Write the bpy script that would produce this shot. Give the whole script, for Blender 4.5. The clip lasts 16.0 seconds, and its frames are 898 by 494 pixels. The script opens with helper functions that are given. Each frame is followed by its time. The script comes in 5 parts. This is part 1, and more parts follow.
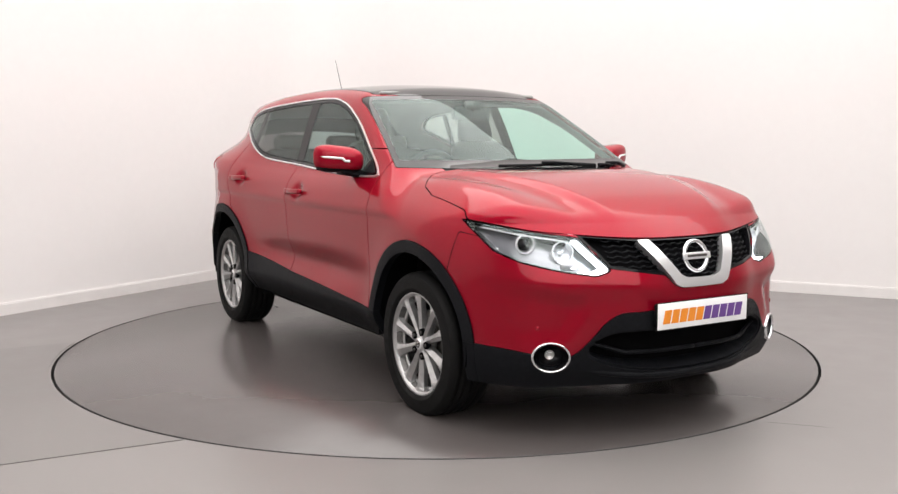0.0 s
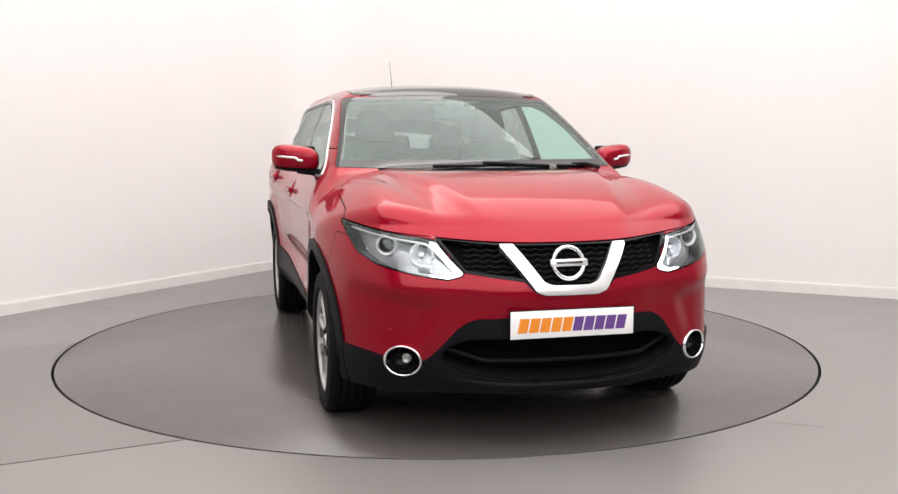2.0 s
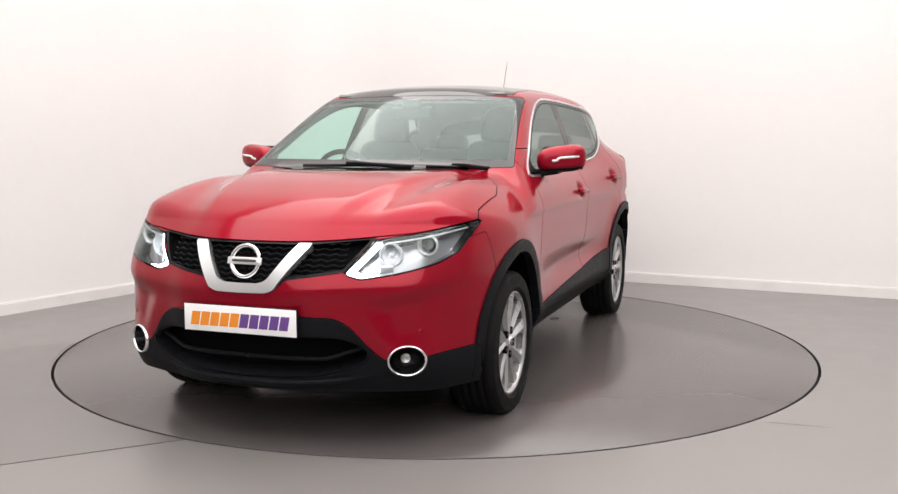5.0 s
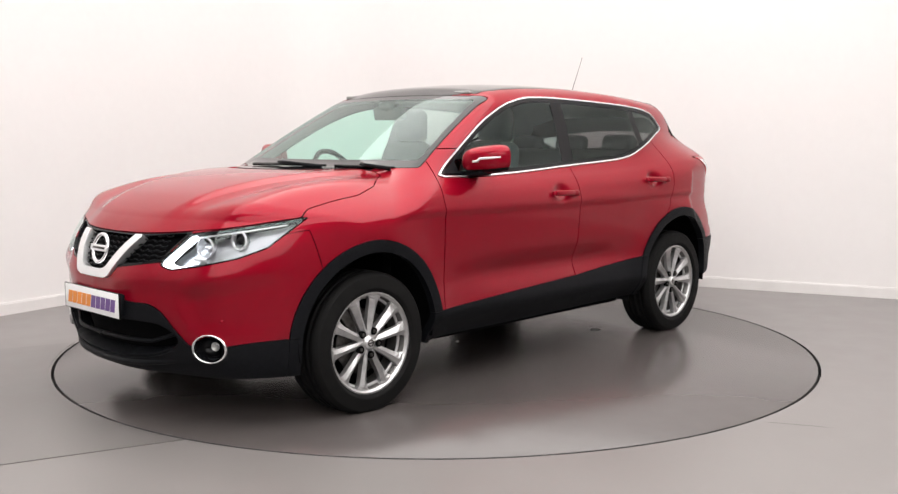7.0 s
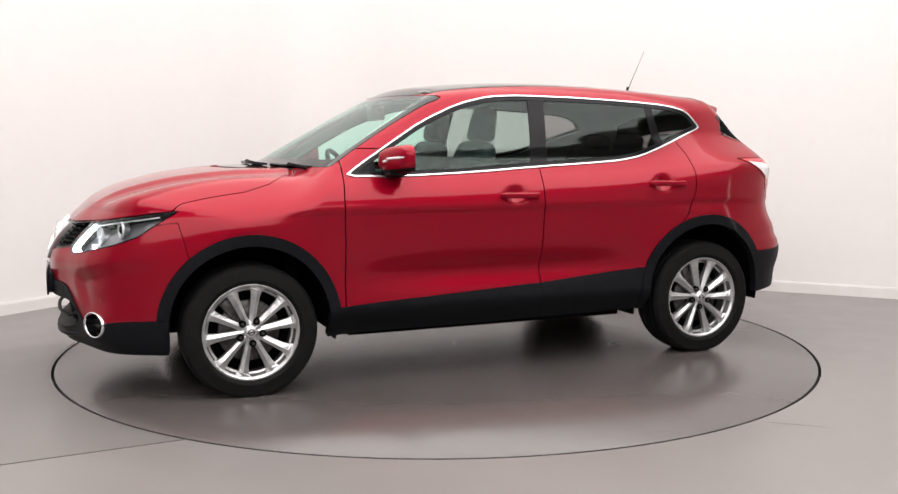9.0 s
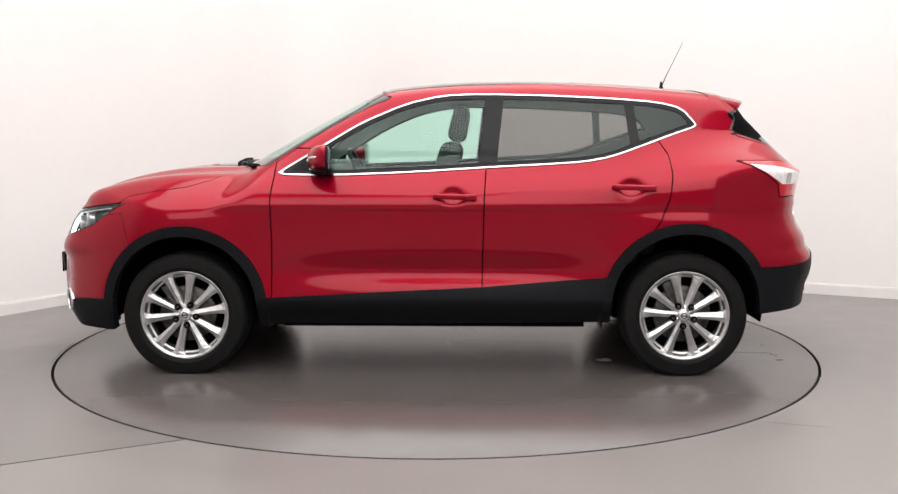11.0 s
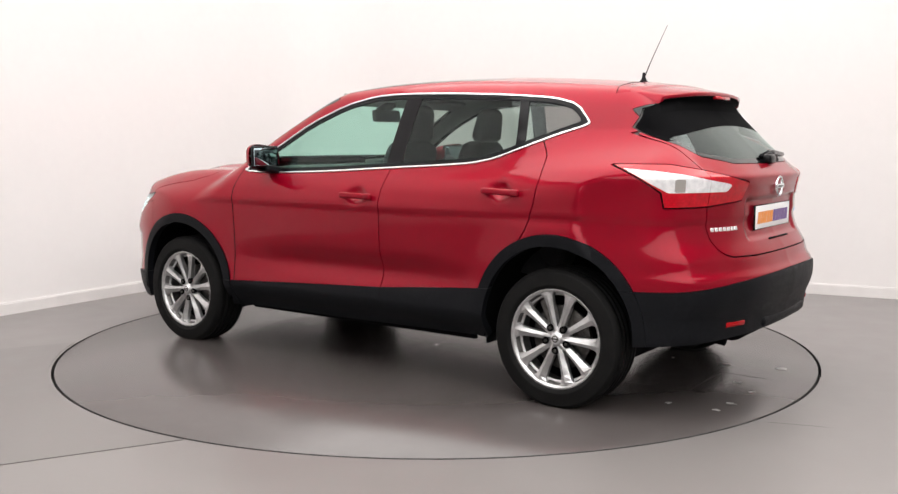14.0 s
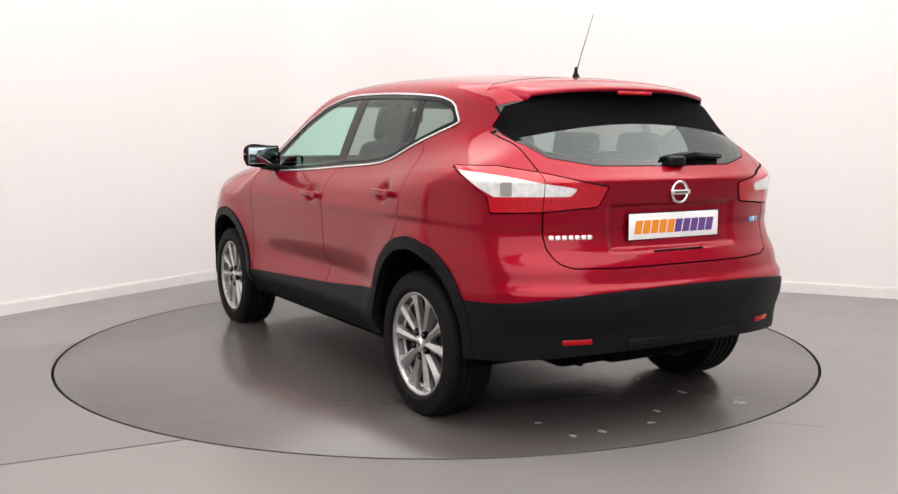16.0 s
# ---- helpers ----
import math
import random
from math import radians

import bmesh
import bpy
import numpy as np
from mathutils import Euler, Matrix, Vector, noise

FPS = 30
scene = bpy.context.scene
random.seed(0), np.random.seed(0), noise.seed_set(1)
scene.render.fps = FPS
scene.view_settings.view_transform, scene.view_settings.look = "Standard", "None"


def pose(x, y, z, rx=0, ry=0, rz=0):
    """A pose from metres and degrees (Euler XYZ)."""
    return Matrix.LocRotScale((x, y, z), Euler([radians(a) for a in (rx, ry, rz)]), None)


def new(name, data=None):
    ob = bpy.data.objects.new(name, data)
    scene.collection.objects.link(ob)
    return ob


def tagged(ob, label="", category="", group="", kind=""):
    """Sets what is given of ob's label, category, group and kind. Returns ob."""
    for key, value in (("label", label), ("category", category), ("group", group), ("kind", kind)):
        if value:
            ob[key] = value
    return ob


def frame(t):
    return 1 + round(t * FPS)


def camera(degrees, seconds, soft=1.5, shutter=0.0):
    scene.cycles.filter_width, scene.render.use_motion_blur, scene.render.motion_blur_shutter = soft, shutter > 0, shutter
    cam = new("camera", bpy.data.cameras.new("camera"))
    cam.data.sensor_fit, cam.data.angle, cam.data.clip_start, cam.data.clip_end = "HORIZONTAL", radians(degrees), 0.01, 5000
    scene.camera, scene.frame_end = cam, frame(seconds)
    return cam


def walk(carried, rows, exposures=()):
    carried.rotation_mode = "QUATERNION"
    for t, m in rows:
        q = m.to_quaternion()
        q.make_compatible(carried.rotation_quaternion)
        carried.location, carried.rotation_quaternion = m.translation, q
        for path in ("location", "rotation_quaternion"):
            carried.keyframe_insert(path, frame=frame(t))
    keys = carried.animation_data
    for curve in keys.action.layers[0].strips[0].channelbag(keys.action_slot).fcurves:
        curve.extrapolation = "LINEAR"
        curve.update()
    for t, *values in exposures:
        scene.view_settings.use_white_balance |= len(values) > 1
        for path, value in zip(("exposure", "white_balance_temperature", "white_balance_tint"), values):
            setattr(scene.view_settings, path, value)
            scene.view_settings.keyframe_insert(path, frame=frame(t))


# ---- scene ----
# camera: one fixed stand before the turntable
SECONDS = 16.0
cam = camera(50.65, SECONDS, soft=1.4)
STAND = pose(0.0, -5.822, 1.2354, 90 - 6.347, 0.0, -0.7615)
walk(cam, [(0, STAND), (SECONDS, STAND)])

# light: a bright white studio under a wide softbox, plus an added front fill
world = bpy.data.worlds.new("studio_world")
world.use_nodes = True
world.node_tree.nodes["Background"].inputs[0].default_value = (1.0, 0.97, 0.94, 1)
world.node_tree.nodes["Background"].inputs[1].default_value = 0.02
scene.world = world
OVERHEAD, FRONT_FILL = 2.27, 1.50
scene.view_settings.exposure = 0.50

# heading of the turntable, seconds and degrees
TURN = [(0.0, -59.80), (0.5, -61.65), (1.0, -65.25), (1.5, -70.18), (2.0, -76.10), (2.5, -81.85), (3.0, -87.70),
        (3.5, -93.50), (4.0, -99.30), (4.5, -105.10), (5.0, -110.93), (5.5, -116.8), (6.0, -122.7), (6.5, -128.65),
        (7.0, -134.6), (7.5, -140.53), (8.0, -146.50), (8.5, -152.40), (9.0, -158.25), (9.5, -164.2), (10.0, -170.1),
        (10.5, -176.05), (11.0, -182.0), (11.5, -187.95), (12.0, -193.80), (12.5, -199.6), (13.0, -205.35),
        (13.5, -211.0), (14.0, -216.75), (14.5, -222.45), (15.0, -228.2), (15.5, -234.0), (16.0, -239.94)]


# ---- materials ----
def material(name, color, rough=0.5, metal=0.0, coat=0.0, emit=None, power=0.0, coat_rough=0.03, spec=0.5, edge=None, coat_ior=1.42):
    m = bpy.data.materials.new(name)
    m.use_nodes = True
    b = m.node_tree.nodes["Principled BSDF"]
    b.inputs["Base Color"].default_value = (*color, 1)
    b.inputs["Roughness"].default_value = rough
    b.inputs["Metallic"].default_value = metal
    b.inputs["Coat Weight"].default_value = coat
    b.inputs["Coat Roughness"].default_value = coat_rough
    b.inputs["Coat IOR"].default_value = coat_ior
    b.inputs["Specular IOR Level"].default_value = spec
    if emit:
        b.inputs["Emission Color"].default_value = (*emit, 1)
        b.inputs["Emission Strength"].default_value = power
    if edge:
        b.inputs["Specular Tint"].default_value = (*edge, 1)
    return m


def vary(m, scale, low, high, rough=None, bump=0.0, bump_scale=200.0, detail=6.0, second=0.0):
    """Grain and stains at two sizes, over colour, roughness and relief."""
    nt, b = m.node_tree, m.node_tree.nodes["Principled BSDF"]
    co = nt.nodes.new("ShaderNodeTexCoord")
    n1 = nt.nodes.new("ShaderNodeTexNoise")
    n1.inputs["Scale"].default_value, n1.inputs["Detail"].default_value = scale, detail
    nt.links.new(co.outputs["Object"], n1.inputs["Vector"])
    fac = n1.outputs["Fac"]
    if second:
        n3 = nt.nodes.new("ShaderNodeTexNoise")
        n3.inputs["Scale"].default_value, n3.inputs["Detail"].default_value = second, 3.0
        nt.links.new(co.outputs["Object"], n3.inputs["Vector"])
        mix = nt.nodes.new("ShaderNodeMath")
        mix.operation = "MULTIPLY_ADD"
        nt.links.new(n3.outputs["Fac"], mix.inputs[0])
        mix.inputs[1].default_value = 0.4
        half = nt.nodes.new("ShaderNodeMath")
        half.operation = "MULTIPLY"
        nt.links.new(fac, half.inputs[0])
        half.inputs[1].default_value = 0.6
        nt.links.new(half.outputs[0], mix.inputs[2])
        fac = mix.outputs[0]
    ramp = nt.nodes.new("ShaderNodeValToRGB")
    ramp.color_ramp.elements[0].position, ramp.color_ramp.elements[1].position = 0.3, 0.7
    ramp.color_ramp.elements[0].color, ramp.color_ramp.elements[1].color = (*low, 1), (*high, 1)
    nt.links.new(fac, ramp.inputs[0])
    nt.links.new(ramp.outputs[0], b.inputs["Base Color"])
    if rough:
        mr = nt.nodes.new("ShaderNodeMapRange")
        mr.inputs["From Min"].default_value, mr.inputs["From Max"].default_value = 0.3, 0.7
        mr.inputs["To Min"].default_value, mr.inputs["To Max"].default_value = rough
        nt.links.new(fac, mr.inputs["Value"])
        nt.links.new(mr.outputs[0], b.inputs["Roughness"])
    if bump:
        n2 = nt.nodes.new("ShaderNodeTexNoise")
        n2.inputs["Scale"].default_value, n2.inputs["Detail"].default_value = bump_scale, 3.0
        nt.links.new(co.outputs["Object"], n2.inputs["Vector"])
        bp = nt.nodes.new("ShaderNodeBump")
        bp.inputs["Strength"].default_value, bp.inputs["Distance"].default_value = bump, 0.002
        nt.links.new(n2.outputs["Fac"], bp.inputs["Height"])
        nt.links.new(bp.outputs[0], b.inputs["Normal"])
    return m


def glass(name, tint, clear, rough=0.0, gloss=0.05):
    """Thin pane: tinted see-through with a mirror gloss by Fresnel."""
    m = bpy.data.materials.new(name)
    m.use_nodes = True
    nt = m.node_tree
    nt.nodes.clear()
    out = nt.nodes.new("ShaderNodeOutputMaterial")
    tr = nt.nodes.new("ShaderNodeBsdfTransparent")
    tr.inputs[0].default_value = (*[c * clear for c in tint], 1)
    gl = nt.nodes.new("ShaderNodeBsdfGlossy")
    gl.inputs["Roughness"].default_value = rough
    gl.inputs["Color"].default_value = (0.85, 0.97, 0.94, 1)
    lw = nt.nodes.new("ShaderNodeLayerWeight")
    lw.inputs[0].default_value = 0.5
    pw = nt.nodes.new("ShaderNodeMath")
    pw.operation = "POWER"
    nt.links.new(lw.outputs["Facing"], pw.inputs[0])
    pw.inputs[1].default_value = 4.5
    ad = nt.nodes.new("ShaderNodeMath")
    ad.operation = "MULTIPLY_ADD"
    nt.links.new(pw.outputs[0], ad.inputs[0])
    ad.inputs[1].default_value, ad.inputs[2].default_value = 0.85, gloss
    mx = nt.nodes.new("ShaderNodeMixShader")
    nt.links.new(ad.outputs[0], mx.inputs[0])
    nt.links.new(tr.outputs[0], mx.inputs[1])
    nt.links.new(gl.outputs[0], mx.inputs[2])
    nt.links.new(mx.outputs[0], out.inputs[0])
    return m


PAINT = vary(material("red_pearl_paint", (0.36, 0.006, 0.016), 0.36, 0.40, coat=0.88, spec=0.04, coat_rough=0.08, edge=(0.80, 0.26, 0.36), coat_ior=1.36), 900.0, (0.228, 0.0009, 0.0105), (0.292, 0.0022, 0.0160))
PLASTIC = vary(material("black_grained_plastic", (0.010, 0.011, 0.013), 0.50, spec=0.10), 60.0, (0.0045, 0.005, 0.0062), (0.008, 0.0085, 0.0105), (0.42, 0.55), 0.25, 900.0)
GLOSSBLACK = material("gloss_black", (0.006, 0.006, 0.007), 0.15, spec=0.18)
GLASSBLACK = material("black_printed_glass", (0.004, 0.004, 0.005), 0.03, spec=0.5)
DARK = material("dark_cavity", (0.003, 0.003, 0.0035), 0.9, spec=0.05)
CHROME = material("bright_chrome", (0.82, 0.83, 0.85), 0.12, 1.0)
SATIN = material("satin_chrome", (0.90, 0.91, 0.92), 0.30, 0.9)
ALLOY = vary(material("silver_alloy", (0.72, 0.72, 0.73), 0.30, 0.85, coat=0.15), 40.0, (0.50, 0.50, 0.505), (0.62, 0.62, 0.62), (0.30, 0.40))
# darker copy of the alloy: shade inside the wheel is put into the colour
RIMSHADE = vary(material("shaded_inner_alloy", (0.2, 0.2, 0.2), 0.5, 0.5), 40.0, (0.10, 0.097, 0.094), (0.17, 0.166, 0.162), (0.40, 0.55))
STEEL = vary(material("brake_steel", (0.30, 0.29, 0.28), 0.45, 0.9), 50.0, (0.05, 0.045, 0.042), (0.13, 0.125, 0.12))
RUBBER = vary(material("tyre_rubber", (0.012, 0.012, 0.012), 0.8, spec=0.1), 30.0, (0.0055, 0.0055, 0.0058), (0.010, 0.0098, 0.0095), (0.55, 0.75), 0.3, 400.0)
CLEAR = glass("clear_lamp_cover", (0.97, 0.98, 1.0), 0.97)
SCREEN_GLASS = glass("green_tint_glass", (0.74, 0.97, 0.89), 0.93, gloss=0.055)
SIDE_GLASS = glass("green_tint_side_glass", (0.74, 0.97, 0.89), 0.93, gloss=0.035)
PRIVACY = glass("dark_privacy_glass", (0.92, 0.89, 0.88), 0.51, gloss=0.035)
MIRROR = material("mirror_glass", (0.22, 0.27, 0.29), 0.02, 1.0)
REDLENS = vary(material("red_lamp_lens", (0.5, 0.001, 0.01), 0.12, coat=0.5), 60.0, (0.36, 0.0008, 0.008), (0.56, 0.0016, 0.014))
REFLEX = material("red_reflector", (0.36, 0.002, 0.005), 0.25, spec=0.3)
REAR_GLASS = glass("dark_rear_glass", (0.92, 0.92, 0.95), 0.35, gloss=0.06)
WHITELENS = vary(material("white_lamp_lens", (0.80, 0.80, 0.81), 0.12, coat=0.6), 45.0, (0.62, 0.62, 0.64), (0.84, 0.84, 0.85))
LAMPGREY = material("lamp_inner_grey", (0.38, 0.39, 0.41), 0.28, 0.7)
AMBER = material("clear_bulb_reflector", (0.56, 0.54, 0.51), 0.2, 0.6)
DRL = material("daytime_running_light", (0.9, 0.92, 0.95), 0.3, emit=(0.86, 0.93, 1.0), power=7.0)
PLATE = vary(material("plate_white", (0.80, 0.80, 0.80), 0.35), 8.0, (0.86, 0.86, 0.87), (0.90, 0.90, 0.90))
ORANGE = material("orange_print", (0.80, 0.26, 0.02), 0.4)
PURPLE = material("purple_print", (0.13, 0.055, 0.25), 0.4)
BLUE = material("blue_print", (0.10, 0.35, 0.70), 0.35)
SEATCLOTH = vary(material("charcoal_seat_cloth", (0.030, 0.030, 0.034), 0.9), 120.0, (0.012, 0.012, 0.015), (0.024, 0.024, 0.028), None, 0.4, 600.0)
DASHMAT = vary(material("charcoal_dash", (0.030, 0.031, 0.033), 0.6), 60.0, (0.024, 0.025, 0.027), (0.038, 0.039, 0.041), None, 0.3, 500.0)
LINER = vary(material("grey_headlining", (0.30, 0.30, 0.29), 0.9), 90.0, (0.27, 0.27, 0.26), (0.33, 0.33, 0.32))
WALLPAINT = vary(material("white_wall_paint", (0.82, 0.80, 0.78), 0.75), 1.3, (0.722, 0.700, 0.694), (0.748, 0.726, 0.720), (0.7, 0.8), 0.05, 60.0, second=14.0)
TRIMWHITE = vary(material("white_gloss_trim", (0.82, 0.81, 0.80), 0.4), 6.0, (0.66, 0.64, 0.63), (0.71, 0.69, 0.68))
FLOORGREY = vary(material("grey_floor_paint", (0.26, 0.25, 0.245), 0.45), 0.9, (0.166, 0.154, 0.150), (0.196, 0.183, 0.179), (0.33, 0.46), 0.06, 40.0, second=5.0)
FLOORDARK = vary(material("worn_grey_floor_paint", (0.20, 0.195, 0.19), 0.5), 1.6, (0.112, 0.103, 0.101), (0.176, 0.164, 0.160), (0.30, 0.46), 0.08, 40.0, second=7.0)
DISCGREY = vary(material("grey_turntable_paint", (0.25, 0.24, 0.235), 0.30, spec=0.7), 1.2, (0.069, 0.0605, 0.0585), (0.081, 0.072, 0.070), (0.255, 0.27), 0.0, 40.0, second=6.0)
SCUFF = material("pale_scuff", (0.34, 0.33, 0.32), 0.5)
GROOVE = material("dark_gap", (0.012, 0.011, 0.011), 0.8)
BACKGREY = vary(material("dark_grey_unseen_wall", (0.20, 0.19, 0.185), 0.9), 3.0, (0.28, 0.272, 0.27), (0.32, 0.312, 0.31))
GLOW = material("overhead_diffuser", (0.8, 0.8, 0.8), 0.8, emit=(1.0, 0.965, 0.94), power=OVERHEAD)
GLOW_FILL = material("front_fill_diffuser", (0.8, 0.8, 0.8), 0.8, emit=(1.0, 0.97, 0.95), power=FRONT_FILL)


# ---- mesh helpers ----
def part(name, bm, mat, parent, label="", smooth=True):
    me = bpy.data.meshes.new(name)
    bm.normal_update()
    for f in bm.faces:
        f.smooth = smooth
    bm.to_mesh(me)
    bm.free()
    me.materials.append(mat)
    ob = new(name, me)
    ob.parent = parent
    if label:
        tagged(ob, label)
    return ob


def part_data(name, verts, faces, mat, parent=None, label="", smooth=False):
    me = bpy.data.meshes.new(name)
    me.from_pydata([tuple(v) for v in verts], [], [tuple(int(i) for i in f) for f in faces])
    me.update()
    if smooth:
        me.polygons.foreach_set("use_smooth", [True] * len(me.polygons))
    me.materials.append(mat)
    ob = new(name, me)
    if parent:
        ob.parent = parent
    if label:
        tagged(ob, label)
    return ob


def rbox(size, at=(0, 0, 0), r=0.02, seg=3, turn=(0, 0, 0), taper=None):
    """A rounded box; taper scales the far end along x, y or z."""
    bm = bmesh.new()
    bmesh.ops.create_cube(bm, size=1.0)
    for v in bm.verts:
        v.co = Vector((v.co.x * size[0], v.co.y * size[1], v.co.z * size[2]))
        if taper:
            axis, sx, sy, sz = taper
            if v.co[axis] > 0:
                v.co = Vector((v.co.x * sx, v.co.y * sy, v.co.z * sz))
    if r:
        bmesh.ops.bevel(bm, geom=bm.edges[:], offset=r, segments=seg, profile=0.5, affect="EDGES", clamp_overlap=True)
    bm.transform(pose(*at, *turn))
    return bm


def join(*bms):
    me = bpy.data.meshes.new("tmp")
    out = bmesh.new()
    for b in bms:
        b.to_mesh(me)
        out.from_mesh(me)
        b.free()
    bpy.data.meshes.remove(me)
    return out


def lathe(profile, n=64, axis="y"):
    """Turns (radius, along) pairs round an axis."""
    bm = bmesh.new()
    rings = []
    for r, a in profile:
        ring = []
        for k in range(n):
            u = 2 * math.pi * k / n
            p = (r * math.cos(u), a, r * math.sin(u)) if axis == "y" else ((a, r * math.cos(u), r * math.sin(u)) if axis == "x" else (r * math.cos(u), r * math.sin(u), a))
            ring.append(bm.verts.new(p))
        rings.append(ring)
    for a, b in zip(rings, rings[1:]):
        for k in range(n):
            bm.faces.new((a[k], a[(k + 1) % n], b[(k + 1) % n], b[k]))
    bmesh.ops.recalc_face_normals(bm, faces=bm.faces[:])
    return bm


def tube(points, r, n=10, taper=1.0):
    bm = bmesh.new()
    pts = [Vector(p) for p in points]
    rings = []
    for i, p in enumerate(pts):
        d = (pts[min(i + 1, len(pts) - 1)] - pts[max(i - 1, 0)]).normalized()
        a = d.cross(Vector((0.13, 0.31, 1.0))).normalized()
        b = d.cross(a)
        rr = r * (1 + (taper - 1) * i / (len(pts) - 1))
        rings.append([bm.verts.new(p + rr * (math.cos(2 * math.pi * k / n) * a + math.sin(2 * math.pi * k / n) * b)) for k in range(n)])
    for a, b in zip(rings, rings[1:]):
        for k in range(n):
            bm.faces.new((a[k], a[(k + 1) % n], b[(k + 1) % n], b[k]))
    bm.faces.new(rings[0][::-1])
    bm.faces.new(rings[-1])
    bmesh.ops.recalc_face_normals(bm, faces=bm.faces[:])
    return bm


# ---- the studio room ----
CORNER, TO_LEFT, TO_RIGHT = Vector((-1.217, 3.945, 0)), Vector((-0.5265, -0.8502, 0)), Vector((0.8946, -0.4469, 0))
HIGH = 6.0
plan_pts = []
for k in range(41):          # the far corner is rounded
    s = k / 40
    a, b = CORNER + 0.8 * TO_LEFT, CORNER + 0.8 * TO_RIGHT
    plan_pts.append((1 - s) ** 2 * a + 2 * s * (1 - s) * CORNER + s * s * b)
END_L, END_R = CORNER + 13.0 * TO_LEFT, CORNER + 11.0 * TO_RIGHT
BACK = Vector((3.6, -11.5, 0))


def wall(name, pts, mat, label, thick=0.15, low=0.0, high=HIGH, push=0.0):
    """An upright wall along pts, with thickness away from the room."""
    verts, faces = [], []
    n = len(pts)
    for i, p in enumerate(pts):
        d = (pts[min(i + 1, n - 1)] - pts[max(i - 1, 0)]).normalized()
        out = Vector((-d.y, d.x, 0))
        for q in (p - push * out, p + thick * out):
            verts += [(q.x, q.y, low), (q.x, q.y, high)]
    for i in range(n - 1):
        a, b = 4 * i, 4 * i + 4
        faces += [(a, b, b + 1, a + 1), (a + 2, a + 3, b + 3, b + 2), (a + 1, b + 1, b + 3, a + 3), (a, a + 2, b + 2, b)]
    e = 4 * (n - 1)
    faces += [(0, 1, 3, 2), (e, e + 2, e + 3, e + 1)]
    return tagged(part_data(name, verts, faces, mat), label, kind="structure")


wall("wall_far", [END_L] + plan_pts + [END_R], WALLPAINT, "plain white painted studio wall with rounded corner")
# unseen walls added to close the room; their grey sets fill and dark reflections
wall("wall_side", [END_R, BACK], BACKGREY, "dark grey wall added out of view behind the camera")
wall("wall_rear", [BACK, END_L], BACKGREY, "dark grey wall added out of view behind the camera")
wall("baseboard", [END_L] + plan_pts + [END_R], TRIMWHITE, "white painted skirting board along the wall", 0.0, 0.0, 0.078, 0.016)
wall("baseboard_lip", [END_L] + plan_pts + [END_R], TRIMWHITE, "thin rounded top edge of the white skirting", 0.0, 0.078, 0.088, 0.009)

R_DISC, GAP = 2.214, 0.016
DISC_X = 0.008
ring = [(2 * math.pi * k / 192) for k in range(192)]
outer_r = 16.0
rim_r = R_DISC + GAP
verts = [(DISC_X + rim_r * math.cos(u), rim_r * math.sin(u), 0) for u in ring] + [(outer_r * math.cos(u), outer_r * math.sin(u), 0) for u in ring]
faces = [(k, k + 192, (k + 1) % 192 + 192, (k + 1) % 192) for k in range(192)]
tagged(part_data("floor", verts, faces, FLOORGREY), "grey painted studio floor with faint scuffs", kind="structure")
# near-black rim: the gap's shade is put into its colour
verts = [(DISC_X + rim_r * math.cos(u), rim_r * math.sin(u), z) for z in (-0.0005, -0.06) for u in ring]
tagged(part_data("floor_rim", verts, [(k, (k + 1) % 192, (k + 1) % 192 + 192, k + 192) for k in range(192)], GROOVE), "dark edge of the round opening in the floor", kind="structure")
verts = [(2.6 * math.cos(u), 2.6 * math.sin(u), -0.06) for u in ring]
tagged(part_data("floor_pit", verts, [tuple(range(192))], GROOVE), "dark pit under the turntable rim", kind="structure")

# a worn, darker strip of floor that ends at the turntable
d = Vector((0.899, 0.438, 0))
nrm = Vector((-0.438, 0.899, 0))
strip_v, strip_f = [], []
N = 48
for i in range(N + 1):
    w = -1.31 + (0.945 + 1.31) * i / N
    edge = -math.sqrt(max((R_DISC + GAP + 0.004) ** 2 - w * w, 0))
    for along in (edge, -9.0):
        p = d * along + nrm * w
        strip_v += [(p.x, p.y, 0.0035), (p.x, p.y, -0.002)]
for i in range(N):
    a, b = 4 * i, 4 * i + 4
    strip_f += [(a, a + 2, b + 2, b), (a, b, b + 1, a + 1), (a + 2, a + 3, b + 3, b + 2)]
strip_f += [(0, 1, 3, 2), (4 * N, 4 * N + 2, 4 * N + 3, 4 * N + 1)]
tagged(part_data("floor_strip", strip_v, strip_f, FLOORDARK), "darker worn strip of grey floor covering", kind="structure")


